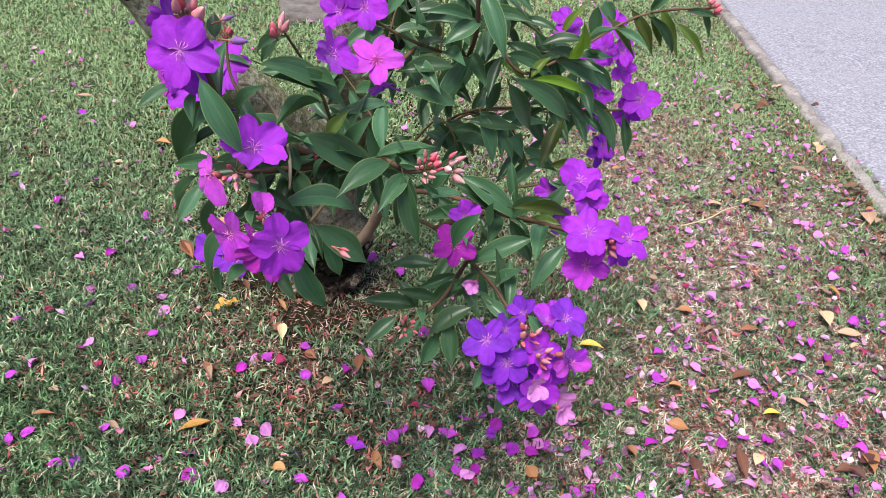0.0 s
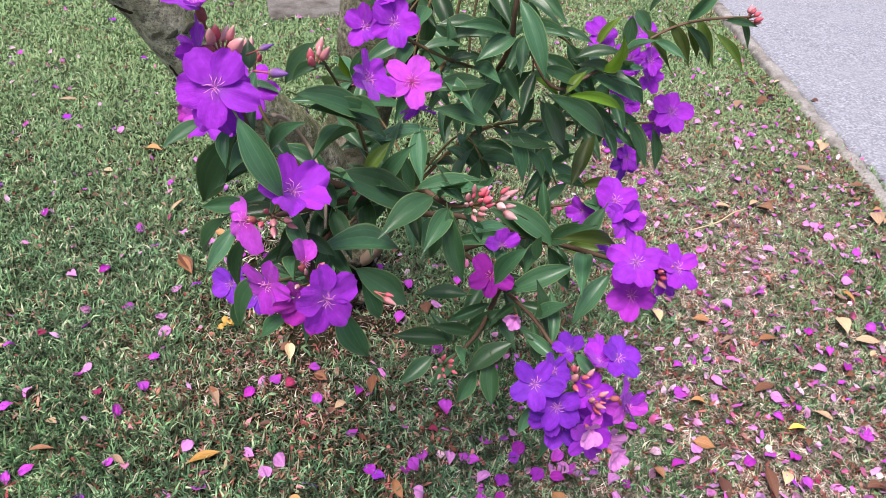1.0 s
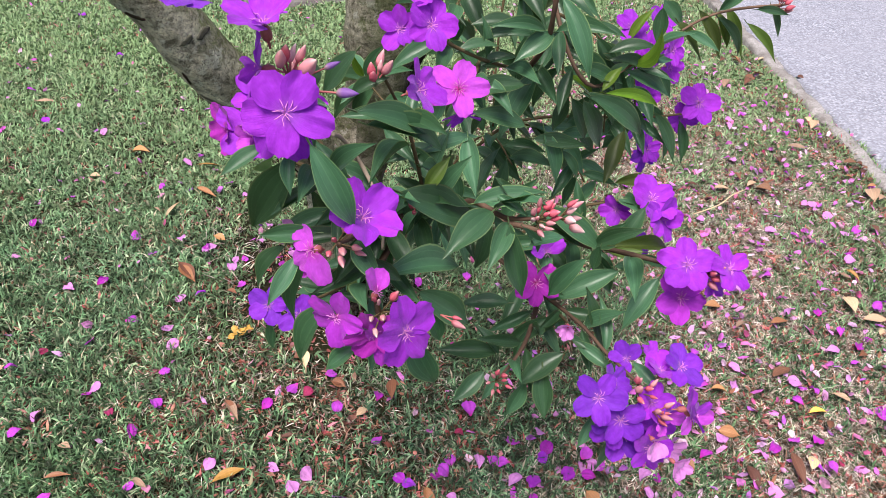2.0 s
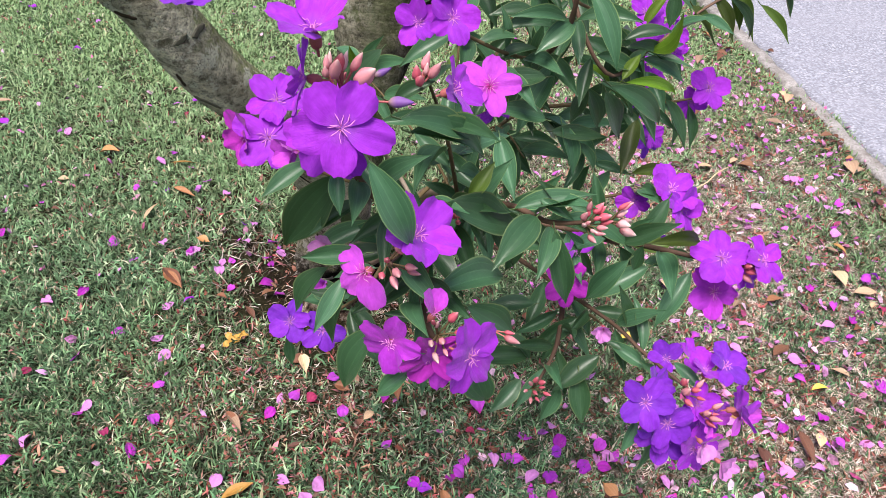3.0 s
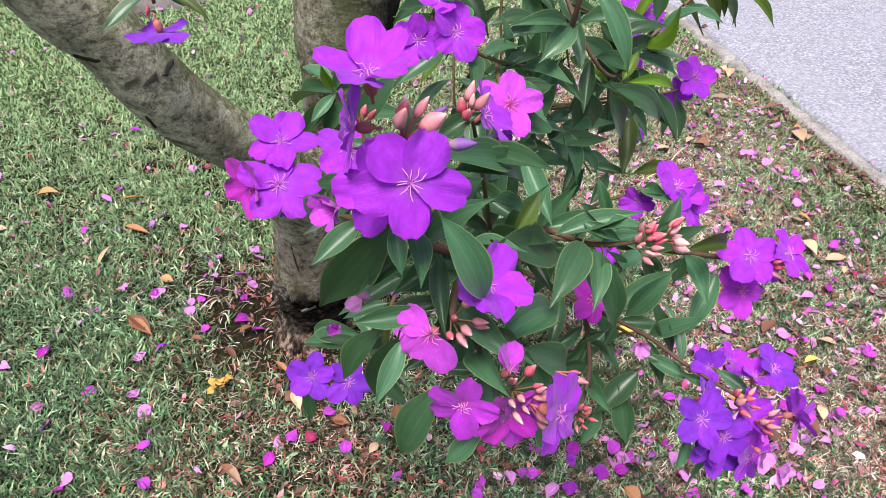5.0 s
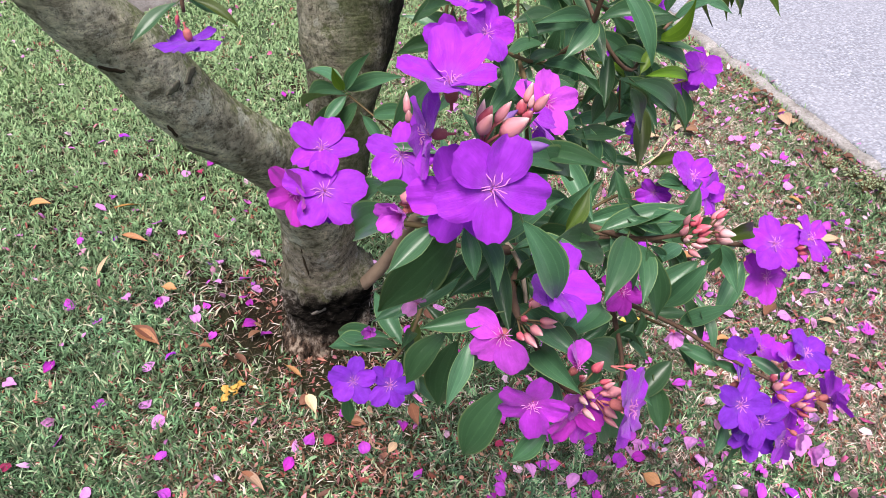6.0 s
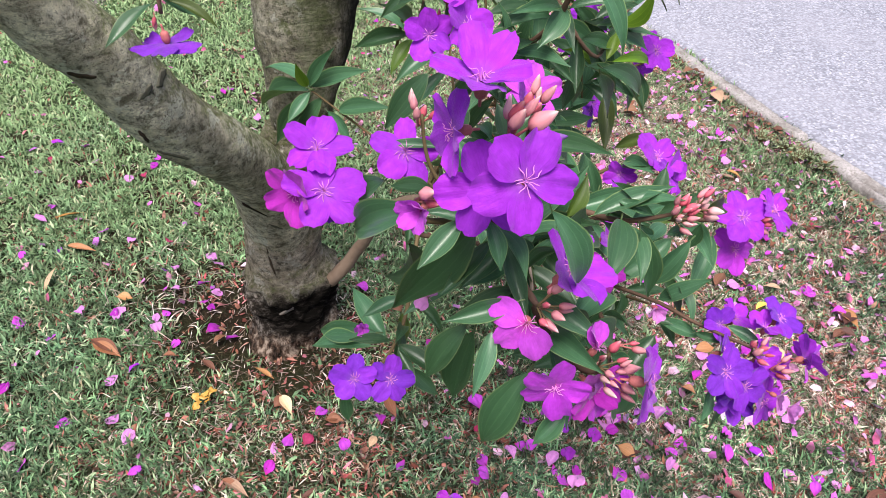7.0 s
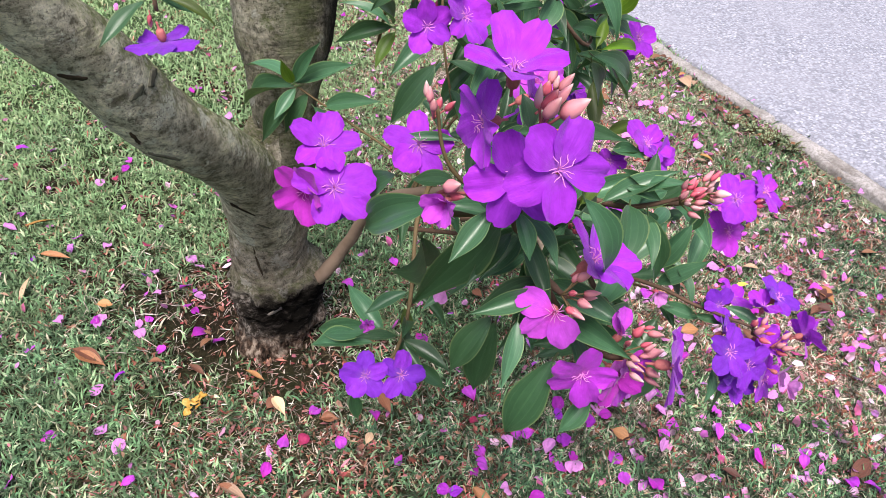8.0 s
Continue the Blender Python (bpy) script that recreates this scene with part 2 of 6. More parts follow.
BARK, BARK_CHARRED, BARK_UPRIGHT = bark_material("bark"), bark_material("charred_bark", True), bark_material("upright_bark", False, True)


def ground_material():
    k = Mat("soil_and_thatch", 0.95)
    p = k.coords()
    a = k.noise(p, 2.2, 4)
    b = k.noise(p, 60.0, 6, 0.7)
    c = k.noise(p, 240.0, 4, 0.7)
    # soil browns taken near black for the shade under the grass
    soil = k.ramp(b, (0.3, (0.008, 0.005, 0.004)), (0.55, (0.022, 0.014, 0.010)), (0.75, (0.075, 0.045, 0.032)))
    moss = k.ramp(c, (0.3, (0.015, 0.022, 0.008)), (0.7, (0.05, 0.06, 0.025)))
    col = k.mix(k.ramp(a, (0.40, (0.1, 0.1, 0.1)), (0.6, (0.65, 0.65, 0.65))), soil, moss)
    # towards the road the soil is dry and pale
    px = k.node("ShaderNodeSeparateXYZ", Vector=p).outputs[0]
    dry = k.math("MULTIPLY_ADD", k.math("ADD", px, k.math("MULTIPLY", k.noise(p, 5.0, 4), 1.0)), 1.1, -0.62)
    dry.node.use_clamp = True
    dust = k.ramp(b, (0.34, (0.07, 0.050, 0.038)), (0.47, (0.26, 0.20, 0.16)), (0.60, (0.50, 0.42, 0.36)))
    col = k.mix(k.math("MULTIPLY", dry, 0.85), col, dust)
    # further off the lawn is closed turf
    mid = k.node("ShaderNodeVectorMath", Vector=p)
    mid.operation = "SUBTRACT"
    mid.inputs[1].default_value = (0.1, 1.6, 0.0)
    off = k.node("ShaderNodeVectorMath", Vector=mid.outputs[0])
    off.operation = "LENGTH"
    reach = k.math("ADD", off.outputs["Value"], k.math("MULTIPLY", a, 2.0))
    turf = k.ramp(k.noise(p, 25.0, 6, 0.75), (0.3, (0.03, 0.06, 0.025)), (0.5, (0.085, 0.145, 0.07)), (0.7, (0.17, 0.21, 0.13)))
    far = k.math("MULTIPLY_ADD", reach, 0.9, -1.75)
    far.node.use_clamp = True
    col = k.mix(far, col, turf)
    k.colour(col)
    k.bump(k.math("ADD", b, k.math("MULTIPLY", c, 0.5)), 0.8, 0.01)
    return k.m


def blade_material(name, stops, patch_a, patch_b, share=0.25):
    k = Mat(name, 0.42)
    p = k.coords()
    col = k.ramp(k.island(), *stops)
    patch = k.ramp(k.noise(p, 1.6, 3), (0.38, (0, 0, 0)), (0.62, (1, 1, 1)))
    tint = k.mix(patch, patch_a, patch_b)
    col = k.mix(0.15, col, tint)
    tuft = k.ramp(k.noise(p, 28.0, 3, 0.6), (0.36, (0.26, 0.26, 0.26)), (0.62, (1.55, 1.55, 1.55)))
    col = k.mix(1.0, col, tuft, "MULTIPLY")
    col = k.mix(k.math("MULTIPLY", k.noise(p, 90.0, 3), 0.2), col, (0.18, 0.22, 0.14))
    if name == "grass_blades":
        # lighter further off: the open light beyond the tree, put into the colour
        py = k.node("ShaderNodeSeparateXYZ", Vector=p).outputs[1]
        far_light = k.math("MULTIPLY_ADD", k.math("ADD", py, k.math("MULTIPLY", k.noise(p, 3.0, 3), 1.6)), 0.55, -1.0)
        far_light.node.use_clamp = True
        col = k.mix(k.math("MULTIPLY", far_light, 0.6), col, (0.30, 0.42, 0.20))
    k.colour(col)
    k.b.inputs["Specular IOR Level"].default_value = 0.14 if share > 0 else 0.02
    if share:
        k.thin(col, share)
    return k.m


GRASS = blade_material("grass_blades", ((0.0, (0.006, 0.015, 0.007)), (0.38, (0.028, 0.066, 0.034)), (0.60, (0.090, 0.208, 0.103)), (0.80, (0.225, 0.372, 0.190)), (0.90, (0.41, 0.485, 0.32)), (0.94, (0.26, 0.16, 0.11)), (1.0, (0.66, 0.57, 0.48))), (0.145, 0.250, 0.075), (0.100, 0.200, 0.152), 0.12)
STRAW = blade_material("dry_blades", ((0.0, (0.12, 0.07, 0.055)), (0.35, (0.37, 0.27, 0.235)), (0.75, (0.60, 0.50, 0.455)), (1.0, (0.80, 0.73, 0.69))), (0.39, 0.26, 0.235), (0.56, 0.44, 0.415), 0.1)
# Thatch browns darkened further: shade between the blades is put into them.
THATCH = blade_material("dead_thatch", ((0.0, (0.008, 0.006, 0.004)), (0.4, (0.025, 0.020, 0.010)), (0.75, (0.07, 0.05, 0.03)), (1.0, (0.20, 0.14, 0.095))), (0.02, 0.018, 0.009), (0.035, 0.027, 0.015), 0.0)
LITTER = blade_material("litter_bits", ((0.0, (0.035, 0.013, 0.010)), (0.25, (0.15, 0.03, 0.025)), (0.45, (0.20, 0.085, 0.05)), (0.6, (0.36, 0.045, 0.075)), (0.8, (0.38, 0.22, 0.15)), (0.92, (0.50, 0.15, 0.22)), (1.0, (0.06, 0.03, 0.022))), (0.13, 0.04, 0.03), (0.22, 0.095, 0.065), 0.05)
SCRAP = blade_material("petal_scrap", ((0.0, (0.52, 0.06, 0.48)), (0.3, (0.70, 0.30, 0.62)), (0.5, (0.40, 0.03, 0.14)), (0.75, (0.80, 0.54, 0.72)), (1.0, (0.38, 0.07, 0.54))), (0.60, 0.14, 0.52), (0.48, 0.07, 0.34), 0.2)


def asphalt_material():
    k = Mat("worn_asphalt", 0.85)
    p = k.coords()
    v = k.node("ShaderNodeTexVoronoi", Vector=p, Scale=115.0)
    stones = k.node("ShaderNodeSeparateXYZ", Vector=v.outputs["Color"]).outputs[0]
    col = k.ramp(stones, (0.0, (0.165, 0.165, 0.205)), (0.4, (0.255, 0.255, 0.31)), (0.8, (0.33, 0.33, 0.395)), (1.0, (0.44, 0.43, 0.50)))
    gap = k.ramp(v.outputs["Distance"], (0.45, (0, 0, 0)), (0.8, (0.55, 0.55, 0.55)))
    col = k.mix(gap, col, (0.15, 0.15, 0.175))
    col = k.mix(k.ramp(k.noise(p, 3.0, 6), (0.35, (0, 0, 0)), (0.7, (0.55, 0.55, 0.55))), col, (0.28, 0.275, 0.325))
    col = k.mix(k.ramp(k.noise(p, 22.0, 5, 0.7), (0.6, (0, 0, 0)), (0.72, (0.5, 0.5, 0.5))), col, (0.15, 0.145, 0.15))
    k.colour(col)
    k.bump(k.math("SUBTRACT", k.math("MULTIPLY", stones, 0.4), v.outputs["Distance"]), 0.45, 0.004)
    return k.m


def concrete_material(name, shade):
    k = Mat(name, 0.9)
    p = k.coords()
    a, b = k.noise(p, 9.0, 6, 0.7), k.noise(p, 130.0, 5, 0.7)
    col = k.ramp(a, (0.34, (0.13, 0.11, 0.10)), (0.46, (0.25, 0.225, 0.215)), (0.62, (0.38, 0.35, 0.345)))
    col = k.mix(k.ramp(b, (0.45, (0, 0, 0)), (0.6, (0.6, 0.6, 0.6))), col, (0.15, 0.135, 0.12))
    col = k.mix(1.0, col, (shade, shade, shade * 1.03), "MULTIPLY")
    k.colour(col)
    k.bump(k.math("ADD", a, k.math("MULTIPLY", b, 0.6)), 0.8, 0.005)
    return k.m


SOIL, ASPHALT, CONCRETE, PAVING = ground_material(), asphalt_material(), concrete_material("old_concrete", 1.0), concrete_material("grey_paving", 0.55)

# ---- building helpers ----
PLACE = {}


def mesh_of(name, bm, material):
    me = bpy.data.meshes.new(name)
    bm.to_mesh(me)
    bm.free()
    me.materials.append(material)
    for p in me.polygons:
        p.use_smooth = True
    return me


def hang(name, me, parent, m=None, label=""):
    """Links mesh data as one object under a thing or a part, at the world pose m."""
    ob = new(name, me)
    m = m or Matrix()
    if parent is not None:
        ob.parent = parent
        ob.matrix_parent_inverse = PLACE[parent].inverted()
    ob.matrix_basis = m
    PLACE[ob] = m
    if label:
        tagged(ob, label)
    return ob


def part(name, bm, material, parent, label="", m=None):
    return hang(name, mesh_of(name, bm, material), parent, m, label)


def lift(x, y):
    """Height of the lawn's soil."""
    return 0.012 * np.sin(2.1 * x + 0.7) * np.cos(1.7 * y - 0.4) + 0.006 * np.sin(6.3 * x - 1.1 * y) + 0.004 * np.cos(9.1 * y + 3.0 * x) - 0.004


def edge_x(y):
    """The lawn's edge along the road."""
    return 1.53 + 0.105 * (y - 1.1)


def spline(points, n):
    """n places along a smooth curve through the points (x, y, z, radius)."""
    pts = [points[0]] + list(points) + [points[-1]]
    out = []
    spans = len(points) - 1
    for i in range(n):
        s = i / (n - 1) * spans
        j = min(int(s), spans - 1)
        f = s - j
        p = [np.array(q, float) for q in pts[j:j + 4]]
        out.append(0.5 * ((2 * p[1]) + (p[2] - p[0]) * f + (2 * p[0] - 5 * p[1] + 4 * p[2] - p[3]) * f * f + (3 * p[1] - p[0] - 3 * p[2] + p[3]) * f ** 3))
    return out


def tube(bm, points, rings, sides, shape=None):
    """A tapered tube along a curve, closed at both ends. shape(co, angle, along) gives a factor on the radius."""
    line = spline(points, rings)
    last, side = None, Vector((1, 0, 0.13))
    for i, q in enumerate(line):
        a = line[max(i - 1, 0)]
        b = line[min(i + 1, rings - 1)]
        d = Vector((b - a)[:3]).normalized()
        side = (side - d * side.dot(d)).normalized()
        up = d.cross(side)
        ring = []
        for k in range(sides):
            ang = 2 * math.pi * k / sides
            way = side * math.cos(ang) + up * math.sin(ang)
            r = q[3]
            co = Vector(q[:3]) + way * r
            if shape:
                co = Vector(q[:3]) + way * r * shape(co, way, i / (rings - 1))
            ring.append(bm.verts.new(co))
        if last:
            for k in range(sides):
                bm.faces.new((last[k], last[(k + 1) % sides], ring[(k + 1) % sides], ring[k]))
        else:
            bm.faces.new(ring[::-1])
        last = ring
    bm.faces.new(last)


# ---- setting ----
def strip_mesh(name, xs, ys, height, material):
    """A sheet over the grid xs by ys; xs may be a function's rows."""
    bm = bmesh.new()
    rows = [[bm.verts.new((x, y, height(x, y))) for x in xs] for y in ys]
    for a, b in zip(rows, rows[1:]):
        for i in range(len(xs) - 1):
            bm.faces.new((a[i], a[i + 1], b[i + 1], b[i]))
    return mesh_of(name, bm, material)


def spread(near, far, n, m):
    """Grid lines that are close together inside near and reach out to far on both sides."""
    inner = list(np.linspace(near[0], near[1], n))
    out = list(np.geomspace(0.5, far, m))
    return [near[0] - q for q in out[::-1]] + inner + [near[1] + q for q in out]


ground = hang("ground", strip_mesh("ground", spread((-3, 3), 200, 90, 10), spread((0, 5), 200, 80, 10), lambda x, y: float(lift(x, y)) if abs(x) < 6 and abs(y) < 8 else -0.004, SOIL), None)
tagged(ground, "brown soil of a lawn with thatch and moss", "ground", kind="structure")


def road_mesh():
    bm = bmesh.new()
    ys = spread((0.3, 5.0), 120, 60, 12)
    rows = []
    for y in ys:
        wob = 0.008 * math.sin(7 * y) + 0.005 * math.sin(23 * y + 1)
        row = []
        for d, z in ((0.0, -0.03), (0.004, 0.022), (0.03, 0.032), (0.6, 0.038), (3.0, 0.06), (7.0, 0.03), (150, 0.03)):
            x = edge_x(max(min(y, 9), -4)) + 0.054 + d + (wob if d < 0.1 else 0)
            row.append(bm.verts.new((x, y, z)))
        rows.append(row)
    for a, b in zip(rows, rows[1:]):
        for i in range(len(a) - 1):
            bm.faces.new((a[i], a[i + 1], b[i + 1], b[i]))
    return mesh_of("road", bm, ASPHALT)


road = hang("road", road_mesh(), None)
tagged(road, "pale grey worn asphalt road with coarse stones", "road", kind="structure")


def kerb_mesh(y0, y1, seed):
    """One worn concrete edging stone; a slot is let into the stone that lies at 1.2 to 1.34 m."""
    bm = bmesh.new()
    n = 60
    rows = []
    for i in range(n + 1):
        y = y0 + (y1 - y0) * i / n
        row = []
        end = 0.012 if i in (0, n) else 0.0
        slot = 0.024 if 1.205 < y < 1.345 else 0.0
        for d, z in ((-0.010, -0.05), (-0.008, 0.014), (-0.003, 0.026), (0.006, 0.030), (0.017, 0.031), (0.019, 0.031 - slot), (0.029, 0.031 - slot), (0.031, 0.031), (0.044, 0.030), (0.052, 0.025), (0.054, -0.05)):
            e = 0.024 if 0.016 < d < 0.032 else d
            chip = noise.noise(Vector((e * 30, y * 9, seed))) * 0.016 * (1 if -0.009 < d < 0.05 else 0.5) + 0.006 * noise.noise(Vector((e * 90, y * 45, seed)))
            row.append(bm.verts.new((edge_x(y) + d + chip * 0.7, y, z - end + min(chip, 0.0) * 0.9)))
        rows.append(row)
    for a, b in zip(rows, rows[1:]):
        for i in range(len(a) - 1):
            bm.faces.new((a[i], a[i + 1], b[i + 1], b[i]))
    bm.faces.new(rows[0][::-1])
    bm.faces.new(rows[-1])
    return mesh_of("kerb", bm, CONCRETE)


for i in range(7):
    y0 = -0.35 + 0.95 * i
    kerb = hang("kerb", kerb_mesh(y0, y0 + 0.938, i), None)
    tagged(kerb, "weathered flush concrete edging between lawn and road", "kerb", "kerb stones along the road", "structure")


def slab_mesh():
    bm = bmesh.new()
    bmesh.ops.create_cube(bm, size=1.0, matrix=pose(-0.675, 3.48, -0.012, 0, 0, 13.5) @ Matrix.Diagonal((0.9, 1.5, 0.04, 1)) @ Matrix.Translation((0.5, 0.5, 0)))
    bmesh.ops.bevel(bm, geom=bm.edges[:], offset=0.008, segments=2, affect="EDGES")
    return mesh_of("pavement", bm, PAVING)


pavement = hang("pavement", slab_mesh(), None)
tagged(pavement, "grey concrete slab let into the lawn", "pavement", kind="structure")

# ---- the tree ----
FOOT = Vector((-0.16, 1.395, 0.0))
tree = new("flowering_tree")
PLACE[tree] = Matrix.Translation(FOOT)
tree.matrix_basis = PLACE[tree]
tagged(tree, "small tree with violet flowers, pink buds and glossy ribbed leaves", "tree")


def bark_shape(seed, amount, hollow=False):
    def shape(co, way, along):
        f = 1 + amount * noise.noise(co * 9 + Vector((seed, 0, 0))) + amount * 0.5 * noise.noise(co * 28 + Vector((0, seed, 0)))
        f += amount * 0.32 * noise.noise(co * 75) + amount * 0.16 * noise.noise(co * 160)
        # folds in the bark run round the limb
        f += 0.22 * amount * noise.noise(Vector((way.x * 1.6, way.y * 1.6, along * 38 + seed)))
        if hollow:
            z = co.z
            low = max(0.0, min(1.0, (0.19 - z) / 0.05))
            f += 0.15 * low * noise.noise(Vector((co.x * 38, co.y * 38, z * 40))) + 0.05 * low * noise.noise(co * 95)
            # swollen collar over the wound, its lower lip ragged
            lip = 0.158 + 0.02 * noise.noise(Vector((way.x * 3, way.y * 3, 1.0)))
            f += 0.11 * math.exp(-((z - lip) / 0.020) ** 2) * (1 + 0.8 * noise.noise(Vector((way.x * 6, way.y * 6, z * 50))))
            # burnt hollow under the lip, on the side that faces the lawn
            front = max(0.0, -way.y * 0.9 + way.x * 0.35)
            deep = math.exp(-((z - 0.100) / 0.045) ** 2) * min(1.0, front * 1.4)
            f -= 0.30 * deep * (1 + 0.5 * noise.noise(Vector((way.x * 4, way.y * 4, z * 40))))
            # roots
            if z < 0.05:
                f += 0.22 * (0.05 - z) / 0.10 * max(0.0, noise.noise(Vector((way.x * 2.6, way.y * 2.6, 4.0))) + 0.25)
        return f
    return shape


def wood(name, points, rings, sides, amount, seed, label="", hollow=False):
    """A limb with bark; its mesh starts at its own foot."""
    foot = Vector(points[0][:3])
    bm = bmesh.new()
    tube(bm, points, rings, sides, bark_shape(seed, amount, hollow))
    bm.transform(Matrix.Translation(-foot))
    return part(name, bm, BARK_CHARRED if hollow else BARK_UPRIGHT if seed == 9.0 else BARK, tree, label, Matrix.Translation(foot))


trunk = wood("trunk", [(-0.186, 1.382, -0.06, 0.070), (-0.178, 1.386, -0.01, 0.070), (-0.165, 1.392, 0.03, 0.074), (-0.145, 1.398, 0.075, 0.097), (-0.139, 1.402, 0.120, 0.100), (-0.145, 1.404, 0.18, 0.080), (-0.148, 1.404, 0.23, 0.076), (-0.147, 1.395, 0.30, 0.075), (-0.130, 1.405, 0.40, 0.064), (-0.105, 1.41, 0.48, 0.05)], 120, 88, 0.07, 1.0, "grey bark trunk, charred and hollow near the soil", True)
leaning_limb = wood("limb", [(-0.150, 1.395, 0.27, 0.066), (-0.168, 1.350, 0.375, 0.062), (-0.195, 1.286, 0.472, 0.053), (-0.250, 1.196, 0.583, 0.0445), (-0.325, 1.130, 0.692, 0.0435), (-0.377, 1.085, 0.798, 0.040), (-0.421, 1.055, 0.870, 0.038), (-0.52, 0.98, 1.105, 0.037), (-0.65, 0.94, 1.38, 0.032), (-0.72, 0.94, 1.65, 0.02)], 130, 56, 0.075, 5.0, "grey mottled limb with cracks and lichen")
wood("limb", [(-0.115, 1.375, 0.36, 0.050), (-0.091, 1.40, 0.451, 0.052), (-0.083, 1.42, 0.511, 0.058), (-0.072, 1.43, 0.573, 0.068), (-0.063, 1.44, 0.624, 0.081), (-0.053, 1.45, 0.683, 0.086), (-0.043, 1.46, 0.76, 0.086), (-0.03, 1.48, 1.0, 0.075), (0.0, 1.51, 1.35, 0.055), (0.03, 1.53, 1.7, 0.03)], 110, 56, 0.085, 9.0, "upright grey limb, blackish on the right, with green algae")


def scar(limb, near, along, long, wide, seed, material=None):
    """A dark split in the bark, with a torn rim, on the limb's surface at the place nearest to near."""
    world = PLACE[limb]
    spot = min(limb.data.vertices, key=lambda v: (world @ v.co - Vector(near)).length)
    z = spot.normal.normalized()
    y = Vector(along)
    y = (y - z * y.dot(z)).normalized()
    m = Matrix((y.cross(z), y, z)).transposed().to_4x4()
    m.translation = world @ spot.co
    bm = bmesh.new()
    rim = 18
    rings = []
    for k, (share, high) in enumerate(((1.25, -0.003), (1.0, 0.0008), (0.6, 0.0010), (0.15, 0.0008))):
        ring = []
        for i in range(rim):
            a = 2 * math.pi * i / rim
            wob = 1 + 0.9 * noise.noise(Vector((math.cos(a) * 2.5, math.sin(a) * 2.5, seed)))
            ring.append(bm.verts.new((0.5 * wide * share * wob * math.cos(a) + 0.12 * wide * math.sin(3 * math.sin(a) + seed), 0.5 * long * (0.85 + 0.15 * share) * math.sin(a) * (0.8 + 0.3 * share), high + 0.0012 * noise.noise(Vector((a * 3, k, seed))))))
        rings.append(ring)
    for a, b in zip(rings, rings[1:]):
        for i in range(rim):
            bm.faces.new((a[i], a[(i + 1) % rim], b[(i + 1) % rim], b[i]))
    bm.faces.new(rings[-1])
    return part("bark_scar", bm, material or SCAR, tree, "", m)


SCAR = plain("scar_dark", (0.012, 0.010, 0.008), (0.075, 0.055, 0.04), 0.95, 90)
SMUDGE = plain("scar_smudge", (0.030, 0.030, 0.022), (0.16, 0.15, 0.115), 0.95, 130)
scar(leaning_limb, (-0.394, 1.049, 0.788), (1, -0.1, -0.30), 0.024, 0.007, 1.0)
scar(leaning_limb, (-0.322, 1.085, 0.761), (-0.7, -0.5, -0.35), 0.024, 0.009, 3.0, SMUDGE)
scar(leaning_limb, (-0.339, 1.068, 0.752), (-0.7, -0.3, -0.6), 0.020, 0.007, 5.2, SMUDGE)
scar(leaning_limb, (-0.350, 1.088, 0.685), (0.15, 0.1, -0.9), 0.022, 0.005, 3.6)
scar(leaning_limb, (-0.325, 1.105, 0.652), (0.85, 0.1, -0.45), 0.034, 0.005, 4.0, SMUDGE)
scar(leaning_limb, (-0.213, 1.255, 0.434), (0.6, 0.3, -0.75), 0.060, 0.004, 6.0)
scar(leaning_limb, (-0.182, 1.285, 0.368), (0.7, 0.4, -0.6), 0.034, 0.004, 7.0, SMUDGE)
scar(trunk, (-0.192, 1.338, 0.250), (0.05, 0.0, -1), 0.072, 0.004, 8.0)
scar(trunk, (-0.163, 1.32, 0.112), (1, 0.0, -0.12), 0.042, 0.009, 2.0, plain("splinter_pale", (0.10, 0.085, 0.075), (0.22, 0.19, 0.17), 0.9, 60))


def twig(points, thick=0.004, thin=0.0016, green=False):
    n = len(points)
    pts = [(*p, thick + (thin - thick) * i / (n - 1)) for i, p in enumerate(points)]
    foot = Vector(points[0])
    bm = bmesh.new()
    tube(bm, pts, 5 * n, 7, lambda co, way, along: 1 + 0.25 * noise.noise(co * 60))
    bm.transform(Matrix.Translation(-foot))
    return part("branch", bm, TWIG_THICK if thick > 0.01 else TWIG_GREEN if green else TWIG, tree, "", Matrix.Translation(foot))


BRANCHES = []
BRANCHES += [
    ([(-0.105, 1.375, 0.13), (-0.068, 1.335, 0.172), (-0.026, 1.30, 0.262), (0.0, 1.21, 0.41), (0.02, 1.05, 0.53), (0.01, 0.89, 0.62), (-0.03, 0.77, 0.69)], 0.0165, 0.004),
    ([(-0.03, 0.77, 0.69), (-0.10, 0.70, 0.75), (-0.14, 0.665, 0.80), (-0.155, 0.65, 0.88)], 0.0055, 0.0025),
    ([(-0.03, 0.77, 0.69), (-0.09, 0.69, 0.72), (-0.115, 0.635, 0.745), (-0.12, 0.615, 0.755)], 0.0045, 0.0022),
    ([(-0.06, 0.73, 0.69), (-0.085, 0.66, 0.69), (-0.085, 0.60, 0.69), (-0.075, 0.58, 0.70)], 0.004, 0.002),
]
BRANCHES += [
    ([(0.0, 0.84, 0.64), (0.02, 0.77, 0.70), (0.05, 0.725, 0.71), (0.08, 0.69, 0.735)], 0.0045, 0.002),
    ([(0.0, 0.84, 0.64), (-0.03, 0.75, 0.71), (-0.05, 0.705, 0.74)], 0.0035, 0.0018),
    ([(-0.03, 0.77, 0.69), (-0.055, 0.755, 0.79), (-0.085, 0.715, 0.87)], 0.0024, 0.0014),
    ([(-0.10, 0.70, 0.75), (-0.15, 0.74, 0.80), (-0.157, 0.757, 0.85)], 0.0022, 0.0014),
]
